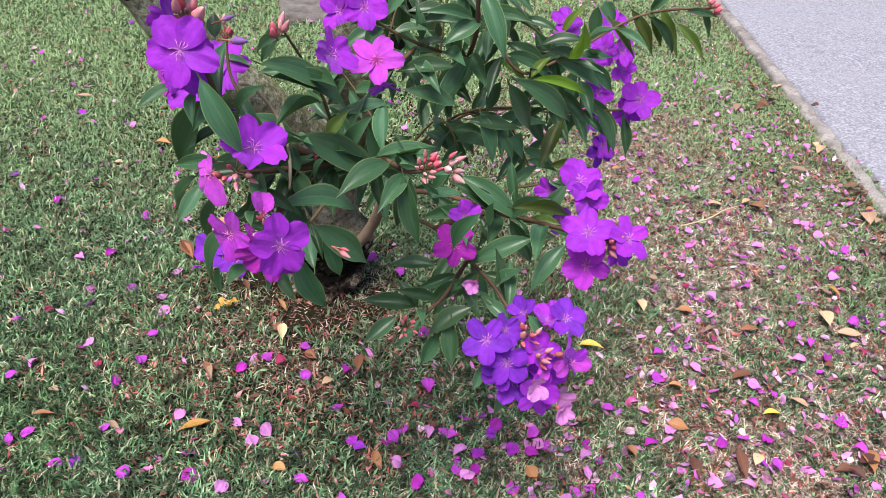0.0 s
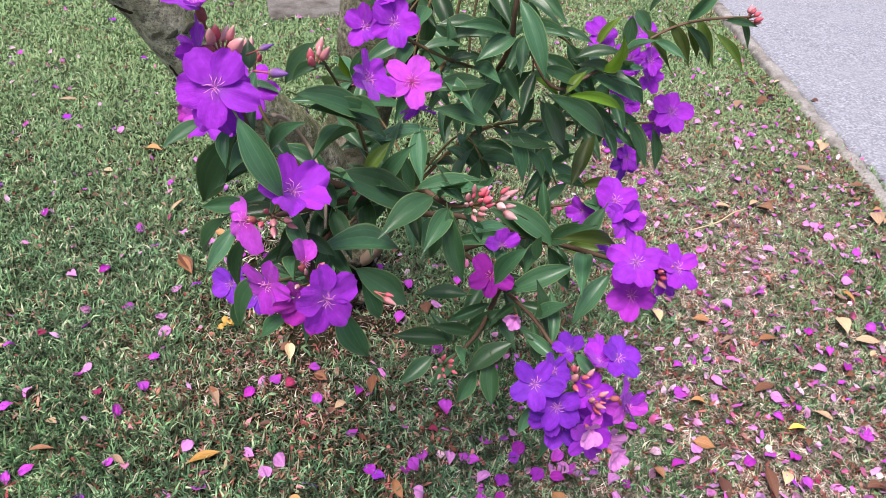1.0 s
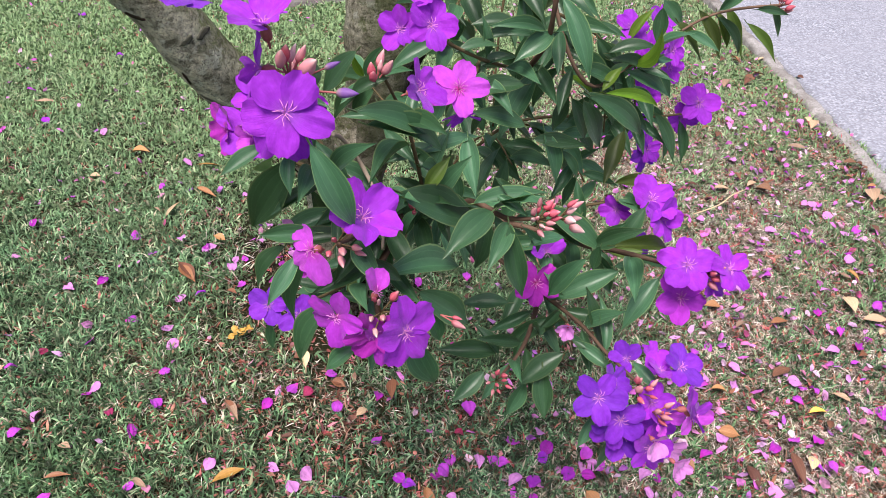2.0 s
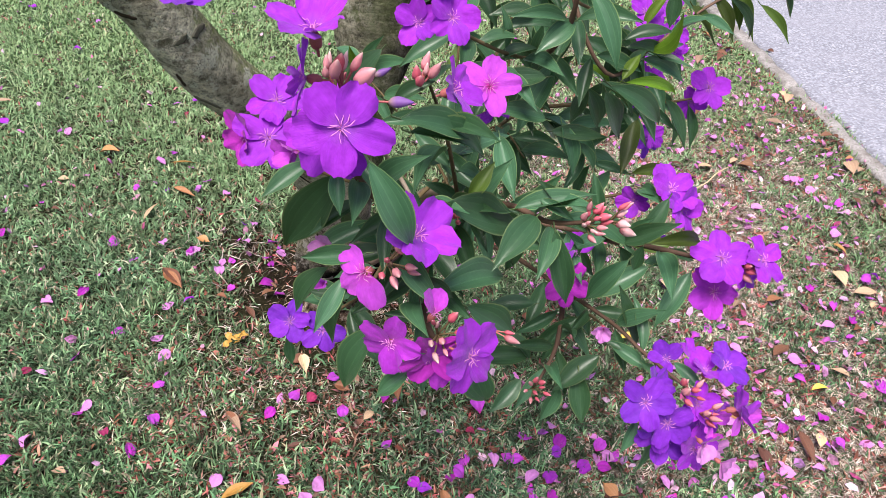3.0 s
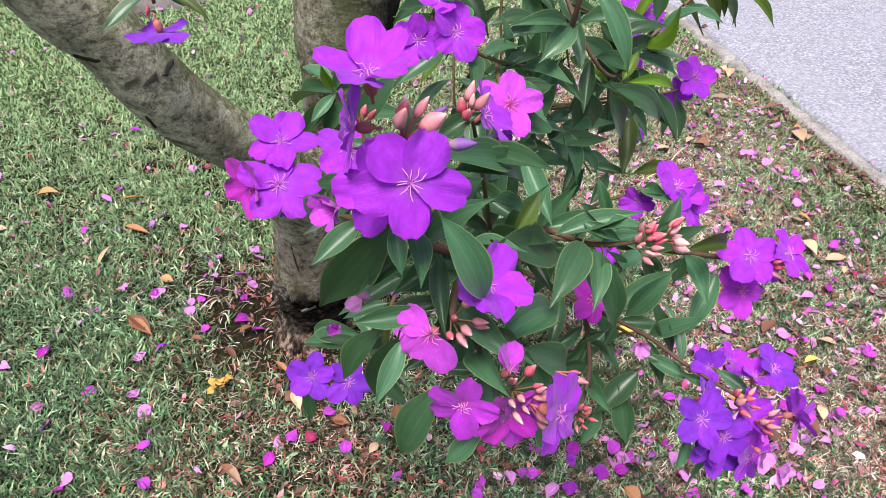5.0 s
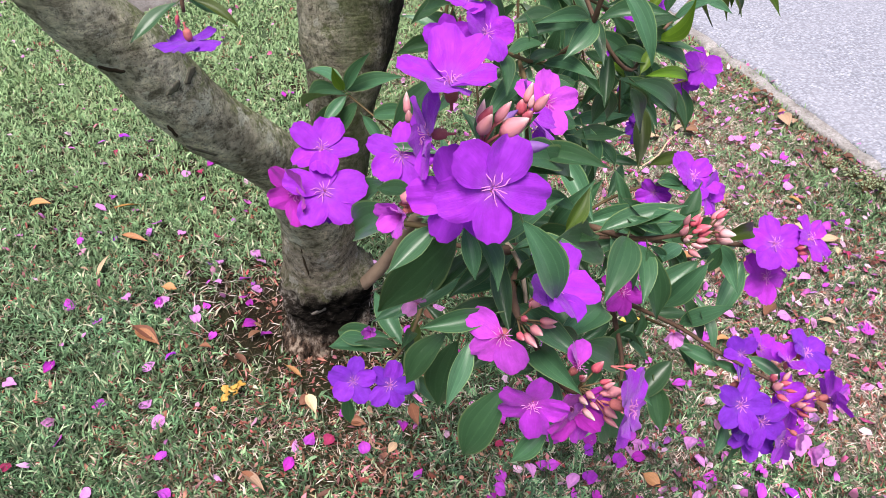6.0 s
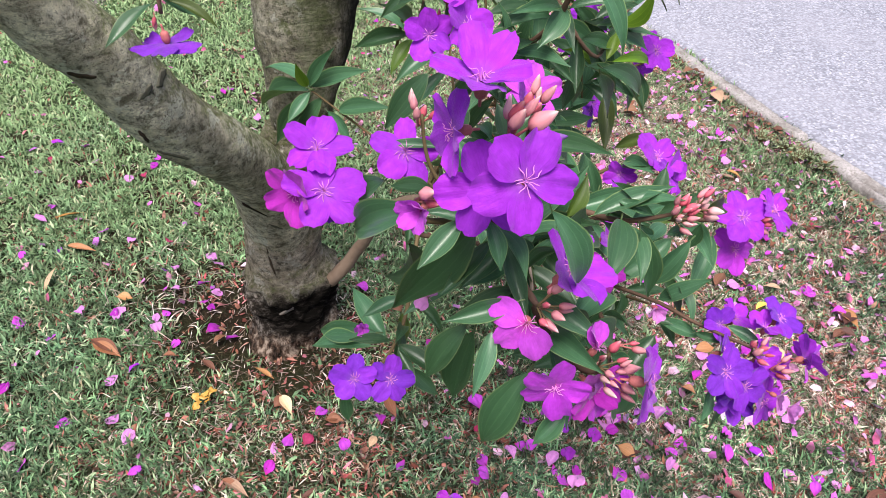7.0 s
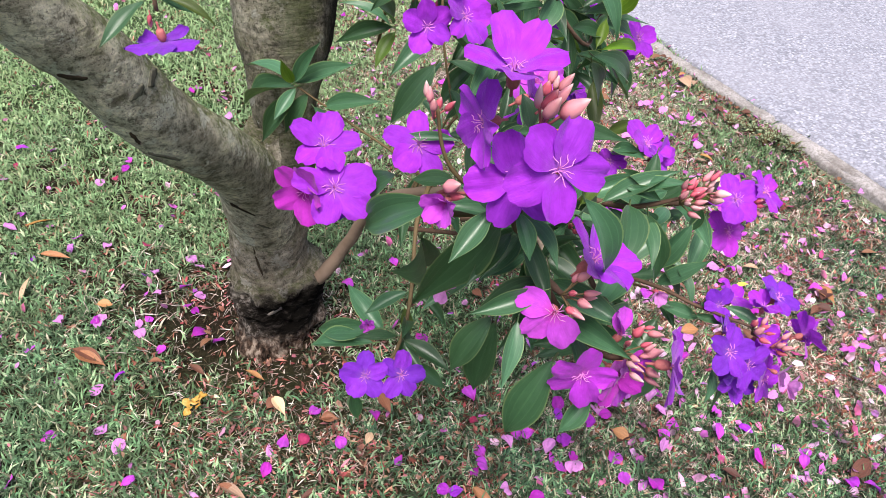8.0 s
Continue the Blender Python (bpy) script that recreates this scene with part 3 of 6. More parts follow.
BRANCHES += [
    ([(-0.10, 0.74, 0.74), (-0.17, 0.785, 0.735), (-0.208, 0.838, 0.738)], 0.0035, 0.0018),
    ([(0.0, 1.15, 0.40), (0.10, 1.0, 0.45), (0.15, 0.86, 0.49), (0.18, 0.76, 0.52), (0.195, 0.71, 0.525), (0.215, 0.64, 0.54)], 0.0040, 0.0018),
    ([(0.15, 0.86, 0.49), (0.11, 0.76, 0.49), (0.065, 0.695, 0.495)], 0.004, 0.0018),
    ([(0.10, 1.0, 0.45), (0.18, 0.92, 0.54), (0.24, 0.83, 0.585), (0.29, 0.785, 0.60), (0.345, 0.77, 0.60)], 0.005, 0.002),
]
BRANCHES += [
    ([(0.02, 0.98, 0.53), (0.10, 0.90, 0.58), (0.20, 0.84, 0.585)], 0.005, 0.003),
    ([(0.16, 0.79, 0.51), (0.155, 0.75, 0.535)], 0.002, 0.0015),
    ([(0.06, 1.36, 1.30), (0.11, 1.20, 1.05), (0.15, 1.06, 0.84), (0.20, 1.00, 0.745), (0.28, 1.06, 0.75), (0.40, 1.11, 0.81), (0.52, 1.12, 0.83)], 0.0036, 0.0018),
    ([(0.13, 1.07, 0.73), (0.05, 0.98, 0.78), (-0.02, 0.95, 0.82)], 0.0026, 0.002),
]
BRANCHES += [
    ([(0.05, 1.0, 0.77), (0.02, 0.90, 0.77), (0.0, 0.855, 0.79)], 0.003, 0.0018),
    ([(0.01, 1.10, 0.49), (0.14, 1.16, 0.60), (0.36, 1.15, 0.625), (0.43, 1.14, 0.64)], 0.0026, 0.0018),
    ([(0.01, 1.12, 0.48), (0.15, 1.2, 0.58), (0.34, 1.24, 0.58), (0.42, 1.27, 0.57)], 0.0026, 0.002),
    ([(0.10, 1.0, 0.45), (0.2, 1.0, 0.53), (0.28, 0.99, 0.56), (0.315, 0.96, 0.575)], 0.0026, 0.002),
]
BRANCHES += [
    ([(0.13, 1.07, 0.73), (0.135, 1.0, 0.80), (0.13, 0.97, 0.87), (0.14, 0.98, 1.0)], 0.004, 0.003),
    ([(0.02, 1.04, 0.53), (0.0, 1.12, 0.55), (-0.05, 1.23, 0.575), (-0.10, 1.29, 0.612)], 0.0024, 0.0016),
    ([(0.09, 1.40, 0.60), (0.085, 1.37, 0.65), (0.08, 1.34, 0.70), (0.09, 1.33, 0.8)], 0.003, 0.003),
    ([(-0.01, 1.02, 0.57), (-0.055, 0.97, 0.555), (-0.095, 0.905, 0.515), (-0.125, 0.862, 0.50), (-0.17, 0.805, 0.52), (-0.2, 0.79, 0.525)], 0.0034, 0.0018),
]
BRANCHES += [
    ([(-0.44, 1.06, 1.0), (-0.35, 1.02, 1.0), (-0.315, 1.0, 0.93), (-0.312, 1.0, 0.86)], 0.005, 0.002),
]
SPRAYS = [
    [(0.12, 1.17, 1.0), (0.02, 1.06, 0.82), (0.0, 0.99, 0.70)],
    [(0.12, 1.17, 1.0), (0.09, 1.10, 0.80), (0.085, 1.03, 0.66)],
    [(0.14, 1.10, 0.90), (0.18, 1.12, 0.80), (0.19, 1.08, 0.72)],
    [(0.16, 1.05, 0.82), (0.26, 1.12, 0.75), (0.28, 1.10, 0.62)],
    [(0.01, 1.11, 0.49), (0.09, 1.12, 0.60), (0.13, 1.06, 0.58)],
    [(0.14, 1.17, 0.60), (0.22, 1.14, 0.59), (0.26, 1.08, 0.54)],
    [(0.30, 1.07, 0.76), (0.33, 1.16, 0.70), (0.35, 1.14, 0.61)],
    [(0.12, 1.17, 1.0), (0.04, 1.14, 0.86), (-0.01, 1.08, 0.80)],
]
BRANCHES += [(line, 0.0024, 0.0014) for line in SPRAYS]
for line, thick, fine in BRANCHES:
    twig(line, thick, fine, thick < 0.0036)

bare_twig = twig([(-0.128, 0.69, 0.82), (-0.12, 0.72, 0.80), (-0.10, 0.735, 0.76), (-0.083, 0.70, 0.735), (-0.08, 0.68, 0.70)], 0.0024, 0.0018)
bare_twig.data.materials[0] = plain("twig_pale", (0.30, 0.22, 0.17), (0.44, 0.35, 0.28), 0.8)

# ---- leaves ----


def leaf_mesh(name, material, bow, fold, twist, seed):
    """A ribbed, pointed leaf of length and width 1 along y, with its stalk; u runs across it, v along it."""
    rnd = random.Random(seed)
    bm = bmesh.new()
    uvs = bm.loops.layers.uv.new("UVMap")
    along, across = 11, 4
    lean = rnd.uniform(-0.03, 0.03)
    grid = []
    for i in range(along + 1):
        v = i / along
        w = 0.5 * math.sin(math.pi * (0.03 + 0.97 * v) ** 0.90) ** 1.02 * (1 - 0.30 * v ** 4) if 0 < i < along else 0.012
        row = []
        for j in range(across + 1):
            s = j / across * 2 - 1
            z = bow * 4 * v * (1 - v) * 0.5 + fold * abs(s) * w + twist * s * w * (v - 0.4) + 0.012 * math.sin(9 * v + 3 * s + seed) * abs(s)
            row.append((bm.verts.new((s * w + lean * math.sin(math.pi * v), v, z)), (j / across, v)))
        grid.append(row)
    for a, b in zip(grid, grid[1:]):
        for j in range(across):
            quad = (a[j], a[j + 1], b[j + 1], b[j])
            face = bm.faces.new([q[0] for q in quad])
            for loop, q in zip(face.loops, quad):
                loop[uvs].uv = q[1]
    stalk = [[bm.verts.new((0.035 * cx, y, 0.012 * cz - 0.004)) for cx, cz in ((-1, 0), (0, 1), (1, 0), (0, -1))] for y in (-0.10, 0.03)]
    for j in range(4):
        bm.faces.new((stalk[0][j], stalk[0][(j + 1) % 4], stalk[1][(j + 1) % 4], stalk[1][j]))
    return mesh_of(name, bm, material)


LEAVES = {tone: [leaf_mesh("leaf", m, b, f, t, i) for i, (b, f, t) in enumerate(((0.10, 0.25, 0.1), (0.16, 0.35, -0.2), (0.05, 0.15, 0.25), (0.20, 0.20, 0.0), (-0.04, 0.3, 0.15)))] for tone, m in LEAF.items()}
pick = random.Random(11)


def leaf(base, tip, ratio, tone="green", facing=None):
    b, t = Vector(base), Vector(tip)
    y = t - b
    size = y.length
    y.normalize()
    hint = facing or Vector((pick.uniform(-0.5, 0.25), -0.52 + pick.uniform(-0.25, 0.25), 0.72))
    z = (hint - y * hint.dot(y)).normalized()
    x = y.cross(z)
    m = Matrix((x * ratio * 0.88 * size, y * size, z * size)).transposed().to_4x4()
    m.translation = b
    return hang("leaf", pick.choice(LEAVES[tone]), tree, m)


def leaves_on(rows):
    """The leaves of one spray: foot, tip, width as a share of the length, tone."""
    for bx, by, bz, tx, ty, tz, ratio, tone in rows:
        leaf((bx, by, bz), (tx, ty, tz), ratio, tone)


# crown
leaves_on([
    (-0.139, 0.601, 0.859, -0.106, 0.602, 0.783, 0.34, "green"),
    (-0.159, 0.641, 0.829, -0.158, 0.620, 0.800, 0.42, "green"),
    (-0.178, 0.644, 0.832, -0.215, 0.633, 0.810, 0.42, "green"),
    (-0.157, 0.659, 0.811, -0.206, 0.697, 0.714, 0.36, "green"),
    (-0.117, 0.716, 0.721, -0.191, 0.708, 0.689, 0.30, "green"),
    (-0.107, 0.697, 0.840, -0.036, 0.734, 0.798, 0.36, "green"),
    (-0.097, 0.702, 0.825, -0.023, 0.736, 0.781, 0.36, "green"),
    (-0.140, 0.662, 0.876, -0.142, 0.674, 0.897, 0.70, "green"),
    (-0.112, 0.706, 0.848, -0.078, 0.707, 0.868, 0.40, "green"),
    (-0.132, 0.760, 0.811, -0.177, 0.786, 0.812, 0.20, "green"),
    (-0.181, 0.686, 0.831, -0.199, 0.717, 0.819, 0.45, "green"),
    (-0.175, 0.720, 0.788, -0.199, 0.807, 0.710, 0.32, "green"),
    (-0.109, 0.847, 0.836, -0.146, 0.861, 0.779, 0.42, "green"),
])
# crown
leaves_on([
    (-0.171, 0.800, 0.765, -0.182, 0.851, 0.702, 0.42, "green"),
    (-0.156, 0.777, 0.706, -0.153, 0.848, 0.606, 0.30, "green"),
])
# low front
leaves_on([
    (-0.138, 0.622, 0.762, -0.190, 0.639, 0.746, 0.34, "green"),
    (-0.155, 0.625, 0.735, -0.182, 0.600, 0.698, 0.36, "green"),
    (-0.169, 0.639, 0.734, -0.198, 0.646, 0.679, 0.42, "green"),
    (-0.152, 0.655, 0.705, -0.167, 0.654, 0.628, 0.40, "green"),
    (-0.128, 0.607, 0.695, -0.157, 0.615, 0.610, 0.40, "green"),
    (-0.080, 0.626, 0.712, -0.003, 0.680, 0.679, 0.34, "green"),
    (-0.046, 0.641, 0.680, 0.011, 0.659, 0.620, 0.42, "green"),
    (-0.057, 0.589, 0.678, -0.028, 0.596, 0.602, 0.40, "green"),
    (-0.039, 0.648, 0.657, -0.020, 0.650, 0.605, 0.36, "green"),
    (-0.096, 0.619, 0.737, -0.064, 0.622, 0.709, 0.36, "green"),
    (-0.091, 0.632, 0.676, -0.121, 0.643, 0.675, 0.40, "green"),
    (-0.104, 0.582, 0.664, -0.132, 0.580, 0.637, 0.50, "green"),
])
# centre
leaves_on([
    (0.030, 0.708, 0.729, -0.024, 0.652, 0.711, 0.42, "green"),
    (-0.066, 0.675, 0.771, 0.024, 0.735, 0.697, 0.34, "green"),
    (0.014, 0.728, 0.725, 0.084, 0.704, 0.756, 0.30, "green"),
    (0.033, 0.732, 0.755, 0.063, 0.726, 0.720, 0.30, "green"),
    (0.015, 0.819, 0.754, 0.019, 0.748, 0.720, 0.34, "green"),
    (-0.040, 0.702, 0.756, -0.017, 0.714, 0.788, 0.42, "olive"),
    (-0.055, 0.800, 0.750, -0.010, 0.750, 0.725, 0.36, "green"),
    (0.047, 0.698, 0.720, 0.071, 0.685, 0.634, 0.30, "green"),
    (0.143, 0.714, 0.665, 0.116, 0.731, 0.596, 0.36, "green"),
    (0.158, 0.720, 0.678, 0.158, 0.724, 0.641, 0.45, "green"),
    (0.076, 0.714, 0.681, 0.121, 0.734, 0.678, 0.40, "green"),
    (0.048, 0.807, 0.655, 0.039, 0.801, 0.580, 0.34, "green"),
    (0.036, 0.725, 0.738, 0.067, 0.704, 0.726, 0.34, "green"),
])
# centre
leaves_on([
    (0.068, 0.721, 0.701, 0.091, 0.726, 0.664, 0.30, "green"),
    (-0.033, 0.702, 0.746, 0.013, 0.730, 0.719, 0.38, "green"),
    (-0.044, 0.710, 0.728, -0.056, 0.718, 0.685, 0.40, "green"),
    (-0.072, 0.697, 0.715, -0.086, 0.715, 0.744, 0.45, "green"),
    (-0.025, 0.798, 0.754, -0.076, 0.786, 0.737, 0.36, "green"),
    (0.029, 0.830, 0.749, -0.046, 0.796, 0.742, 0.28, "green"),
])
# right
leaves_on([
    (0.276, 0.787, 0.578, 0.233, 0.758, 0.513, 0.36, "green"),
    (0.289, 0.905, 0.608, 0.255, 0.887, 0.538, 0.36, "green"),
    (0.277, 0.849, 0.572, 0.224, 0.859, 0.567, 0.50, "olive"),
    (0.190, 0.758, 0.650, 0.270, 0.785, 0.628, 0.24, "olive"),
    (0.127, 0.858, 0.636, 0.215, 0.835, 0.580, 0.34, "green"),
    (0.117, 0.857, 0.624, 0.196, 0.851, 0.577, 0.28, "green"),
    (0.213, 0.990, 0.597, 0.230, 0.962, 0.522, 0.26, "green"),
    (0.233, 0.812, 0.568, 0.148, 0.816, 0.513, 0.34, "green"),
    (0.227, 0.817, 0.572, 0.268, 0.816, 0.571, 0.45, "green"),
    (0.161, 0.877, 0.567, 0.073, 0.903, 0.533, 0.26, "green"),
    (0.215, 0.947, 0.559, 0.168, 0.912, 0.475, 0.30, "green"),
    (0.391, 1.148, 0.633, 0.408, 1.130, 0.555, 0.36, "green"),
    (0.423, 1.145, 0.624, 0.441, 1.129, 0.551, 0.30, "green"),
])
# low right
leaves_on([
    (0.147, 0.796, 0.500, 0.090, 0.791, 0.454, 0.36, "green"),
    (0.075, 0.757, 0.476, -0.005, 0.758, 0.480, 0.36, "green"),
    (0.076, 0.755, 0.474, 0.042, 0.783, 0.503, 0.36, "green"),
    (0.202, 0.734, 0.500, 0.177, 0.774, 0.574, 0.28, "green"),
    (0.148, 0.720, 0.511, 0.092, 0.705, 0.469, 0.44, "green"),
    (0.047, 0.701, 0.501, 0.007, 0.675, 0.476, 0.46, "green"),
    (0.107, 0.720, 0.460, 0.087, 0.708, 0.408, 0.45, "green"),
    (0.169, 0.640, 0.490, 0.153, 0.623, 0.453, 0.40, "green"),
    (0.199, 0.643, 0.501, 0.225, 0.625, 0.472, 0.45, "green"),
    (0.204, 0.645, 0.467, 0.188, 0.631, 0.396, 0.36, "green"),
    (0.206, 0.704, 0.500, 0.161, 0.741, 0.517, 0.36, "green"),
    (0.160, 0.787, 0.503, 0.129, 0.825, 0.447, 0.36, "green"),
    (0.199, 0.702, 0.523, 0.238, 0.698, 0.532, 0.50, "green"),
])
# low right
leaves_on([
    (0.195, 0.702, 0.513, 0.216, 0.666, 0.519, 0.30, "green"),
    (0.221, 0.683, 0.533, 0.244, 0.643, 0.523, 0.36, "green"),
    (0.197, 0.713, 0.517, 0.197, 0.774, 0.560, 0.26, "green"),
    (0.177, 0.726, 0.514, 0.159, 0.749, 0.518, 0.40, "green"),
    (0.122, 0.711, 0.496, 0.128, 0.679, 0.436, 0.45, "green"),
    (0.099, 0.830, 0.496, 0.031, 0.838, 0.485, 0.40, "green"),
])
# upper
leaves_on([
    (0.131, 0.950, 0.873, 0.172, 0.913, 0.786, 0.30, "green"),
    (0.139, 0.990, 0.815, 0.086, 0.962, 0.785, 0.46, "green"),
    (0.117, 0.988, 0.810, 0.038, 0.994, 0.797, 0.34, "green"),
    (0.137, 1.041, 0.750, 0.107, 1.032, 0.681, 0.40, "green"),
    (0.283, 1.067, 0.750, 0.290, 1.010, 0.822, 0.34, "bright"),
    (0.224, 0.998, 0.736, 0.252, 1.020, 0.763, 0.40, "bright"),
    (0.290, 1.060, 0.745, 0.343, 1.029, 0.738, 0.30, "green"),
    (0.225, 0.988, 0.737, 0.318, 1.018, 0.706, 0.20, "bright"),
    (0.200, 0.976, 0.738, 0.296, 1.000, 0.668, 0.32, "green"),
    (0.189, 0.964, 0.736, 0.234, 0.984, 0.655, 0.36, "green"),
    (0.363, 1.117, 0.649, 0.407, 1.088, 0.573, 0.36, "green"),
    (0.200, 1.050, 0.700, 0.243, 1.078, 0.620, 0.36, "green"),
    (0.300, 1.070, 0.640, 0.262, 1.003, 0.580, 0.30, "olive"),
])
# upper
leaves_on([
    (0.278, 1.002, 0.587, 0.353, 1.013, 0.587, 0.30, "olive"),
    (0.295, 0.992, 0.566, 0.292, 0.922, 0.585, 0.36, "green"),
    (0.270, 1.180, 0.520, 0.302, 1.150, 0.565, 0.36, "green"),
    (0.104, 0.957, 0.758, 0.022, 0.945, 0.748, 0.36, "green"),
    (0.112, 0.952, 0.702, 0.033, 0.945, 0.723, 0.38, "green"),
    (0.179, 1.001, 0.724, 0.164, 0.996, 0.674, 0.45, "green"),
    (0.195, 1.002, 0.730, 0.251, 0.996, 0.684, 0.36, "green"),
    (0.155, 1.005, 0.670, 0.184, 0.993, 0.588, 0.34, "green"),
    (0.185, 1.000, 0.641, 0.216, 0.994, 0.593, 0.34, "green"),
    (0.140, 1.000, 0.659, 0.224, 1.000, 0.649, 0.32, "green"),
    (0.132, 1.006, 0.758, 0.084, 0.979, 0.666, 0.36, "green"),
    (0.243, 1.060, 0.766, 0.314, 1.060, 0.777, 0.36, "green"),
    (0.247, 1.059, 0.756, 0.316, 1.054, 0.736, 0.36, "green"),
])
# upper
leaves_on([
    (0.270, 1.078, 0.744, 0.300, 1.069, 0.663, 0.26, "green"),
    (0.275, 1.080, 0.778, 0.305, 1.083, 0.827, 0.30, "bright"),
    (0.332, 1.121, 0.815, 0.334, 1.115, 0.763, 0.50, "green"),
    (0.221, 1.023, 0.715, 0.169, 1.025, 0.746, 0.30, "bright"),
    (0.066, 0.977, 0.800, 0.010, 0.964, 0.794, 0.40, "green"),
    (0.097, 0.997, 0.820, 0.032, 0.996, 0.819, 0.40, "green"),
    (0.096, 0.988, 0.782, 0.040, 0.988, 0.764, 0.36, "green"),
])
# top right
leaves_on([
    (0.351, 1.100, 0.802, 0.401, 1.092, 0.746, 0.40, "olive"),
    (0.385, 1.116, 0.816, 0.433, 1.101, 0.749, 0.28, "olive"),
    (0.418, 1.125, 0.812, 0.446, 1.115, 0.761, 0.30, "olive"),
    (0.441, 1.144, 0.815, 0.484, 1.129, 0.740, 0.26, "olive"),
    (0.459, 1.105, 0.804, 0.511, 1.081, 0.755, 0.24, "olive"),
    (0.473, 1.116, 0.821, 0.526, 1.113, 0.816, 0.30, "green"),
    (0.350, 1.105, 0.827, 0.390, 1.107, 0.868, 0.30, "green"),
    (0.497, 1.123, 0.826, 0.521, 1.113, 0.781, 0.30, "green"),
])
# rosette
leaves_on([
    (-0.101, 1.292, 0.614, -0.145, 1.389, 0.611, 0.30, "green"),
    (-0.101, 1.290, 0.610, -0.157, 1.391, 0.544, 0.26, "green"),
    (-0.101, 1.288, 0.608, -0.145, 1.272, 0.572, 0.42, "green"),
    (-0.100, 1.290, 0.618, -0.069, 1.251, 0.692, 0.30, "green"),
    (-0.098, 1.290, 0.616, -0.021, 1.234, 0.656, 0.34, "green"),
    (-0.104, 1.290, 0.618, -0.123, 1.276, 0.665, 0.40, "bright"),
    (-0.100, 1.290, 0.600, -0.159, 1.303, 0.519, 0.36, "green"),
    (-0.085, 1.280, 0.600, -0.123, 1.294, 0.533, 0.40, "green"),
    (-0.067, 1.258, 0.585, -0.004, 1.188, 0.613, 0.34, "green"),
    (-0.080, 1.271, 0.580, -0.052, 1.243, 0.532, 0.36, "green"),
])
# back top
leaves_on([
    (0.091, 1.343, 0.655, 0.010, 1.395, 0.621, 0.34, "green"),
    (0.095, 1.341, 0.646, 0.049, 1.323, 0.597, 0.40, "olive"),
    (0.086, 1.342, 0.659, 0.014, 1.383, 0.692, 0.30, "green"),
    (0.091, 1.342, 0.663, 0.024, 1.314, 0.723, 0.40, "green"),
])
# low left
leaves_on([
    (-0.106, 0.966, 0.369, -0.122, 1.057, 0.398, 0.36, "green"),
    (-0.136, 0.921, 0.438, -0.191, 1.000, 0.389, 0.34, "green"),
    (-0.144, 0.919, 0.417, -0.208, 0.991, 0.371, 0.34, "green"),
    (-0.142, 0.838, 0.499, -0.107, 0.781, 0.483, 0.36, "green"),
    (-0.134, 0.820, 0.476, -0.105, 0.793, 0.439, 0.40, "green"),
    (-0.218, 0.808, 0.484, -0.218, 0.801, 0.439, 0.40, "green"),
    (-0.112, 0.892, 0.492, -0.117, 0.870, 0.459, 0.45, "olive"),
])
# hanging
leaves_on([
    (-0.317, 1.031, 0.859, -0.366, 1.005, 0.832, 0.30, "green"),
    (-0.301, 1.019, 0.864, -0.263, 1.000, 0.839, 0.28, "olive"),
    (-0.310, 1.017, 0.869, -0.275, 1.027, 0.842, 0.36, "green"),
])


def pairs_along(points, start, end, step, size, seed, spread_by=0.8, droop=0.35, tone="green"):
    """Opposite leaf pairs along a twig, each pair turned across the last."""
    rnd = random.Random(seed)
    line = [Vector(q[:3]) for q in spline([(*p, 0) for p in points], 60)]
    done, want, turn = 0.0, 0.0, rnd.uniform(0, 3)
    total = sum((b - a).length for a, b in zip(line, line[1:]))
    for a, b in zip(line, line[1:]):
        done += (b - a).length
        share = done / total
        if share < start or share > end or done < want:
            continue
        want = done + step * rnd.uniform(0.8, 1.3)
        d = (b - a).normalized()
        side = d.cross(Vector((0, 0, 1))).normalized()
        over = side.cross(d)
        turn += 1.57 + rnd.uniform(-0.3, 0.3)
        for sign in (1, -1):
            out = (side * math.cos(turn) + over * math.sin(turn)) * sign
            way = (out * spread_by + d * 0.6 + Vector((rnd.uniform(-0.2, 0.2), rnd.uniform(-0.2, 0.2), -droop + rnd.uniform(-0.2, 0.2)))).normalized()
            long = size * rnd.uniform(0.7, 1.15)
            leaf(b + way * 0.006, b + way * long, rnd.uniform(0.27, 0.36), tone)


FILL = [
    (0, 0.5, 1.0, 0.055, 0.085), (1, 0.15, 0.8, 0.03, 0.085), (2, 0.1, 0.75, 0.03, 0.08), (3, 0.1, 0.7, 0.03, 0.08), (4, 0.1, 0.8, 0.03, 0.08), (5, 0.2, 0.8, 0.03, 0.075), (6, 0.1, 0.7, 0.035, 0.08), (9, 0.5, 0.85, 0.045, 0.08), (10, 0.2, 0.9, 0.035, 0.075), (11, 0.3, 0.8, 0.045, 0.08),
]
FILL += [
    (12, 0.2, 1.0, 0.06, 0.085), (14, 0.5, 0.9, 0.045, 0.08), (15, 0.1, 0.9, 0.055, 0.08), (16, 0.2, 0.8, 0.05, 0.075), (17, 0.3, 0.85, 0.06, 0.08), (18, 0.4, 0.85, 0.07, 0.08), (19, 0.3, 0.85, 0.055, 0.08), (20, 0.1, 1.0, 0.075, 0.09), (23, 0.5, 0.85, 0.04, 0.075),
]
for i, (which, start, end, step, size) in enumerate(FILL):
    pairs_along(BRANCHES[which][0], start, end, step, size, 40 + i)



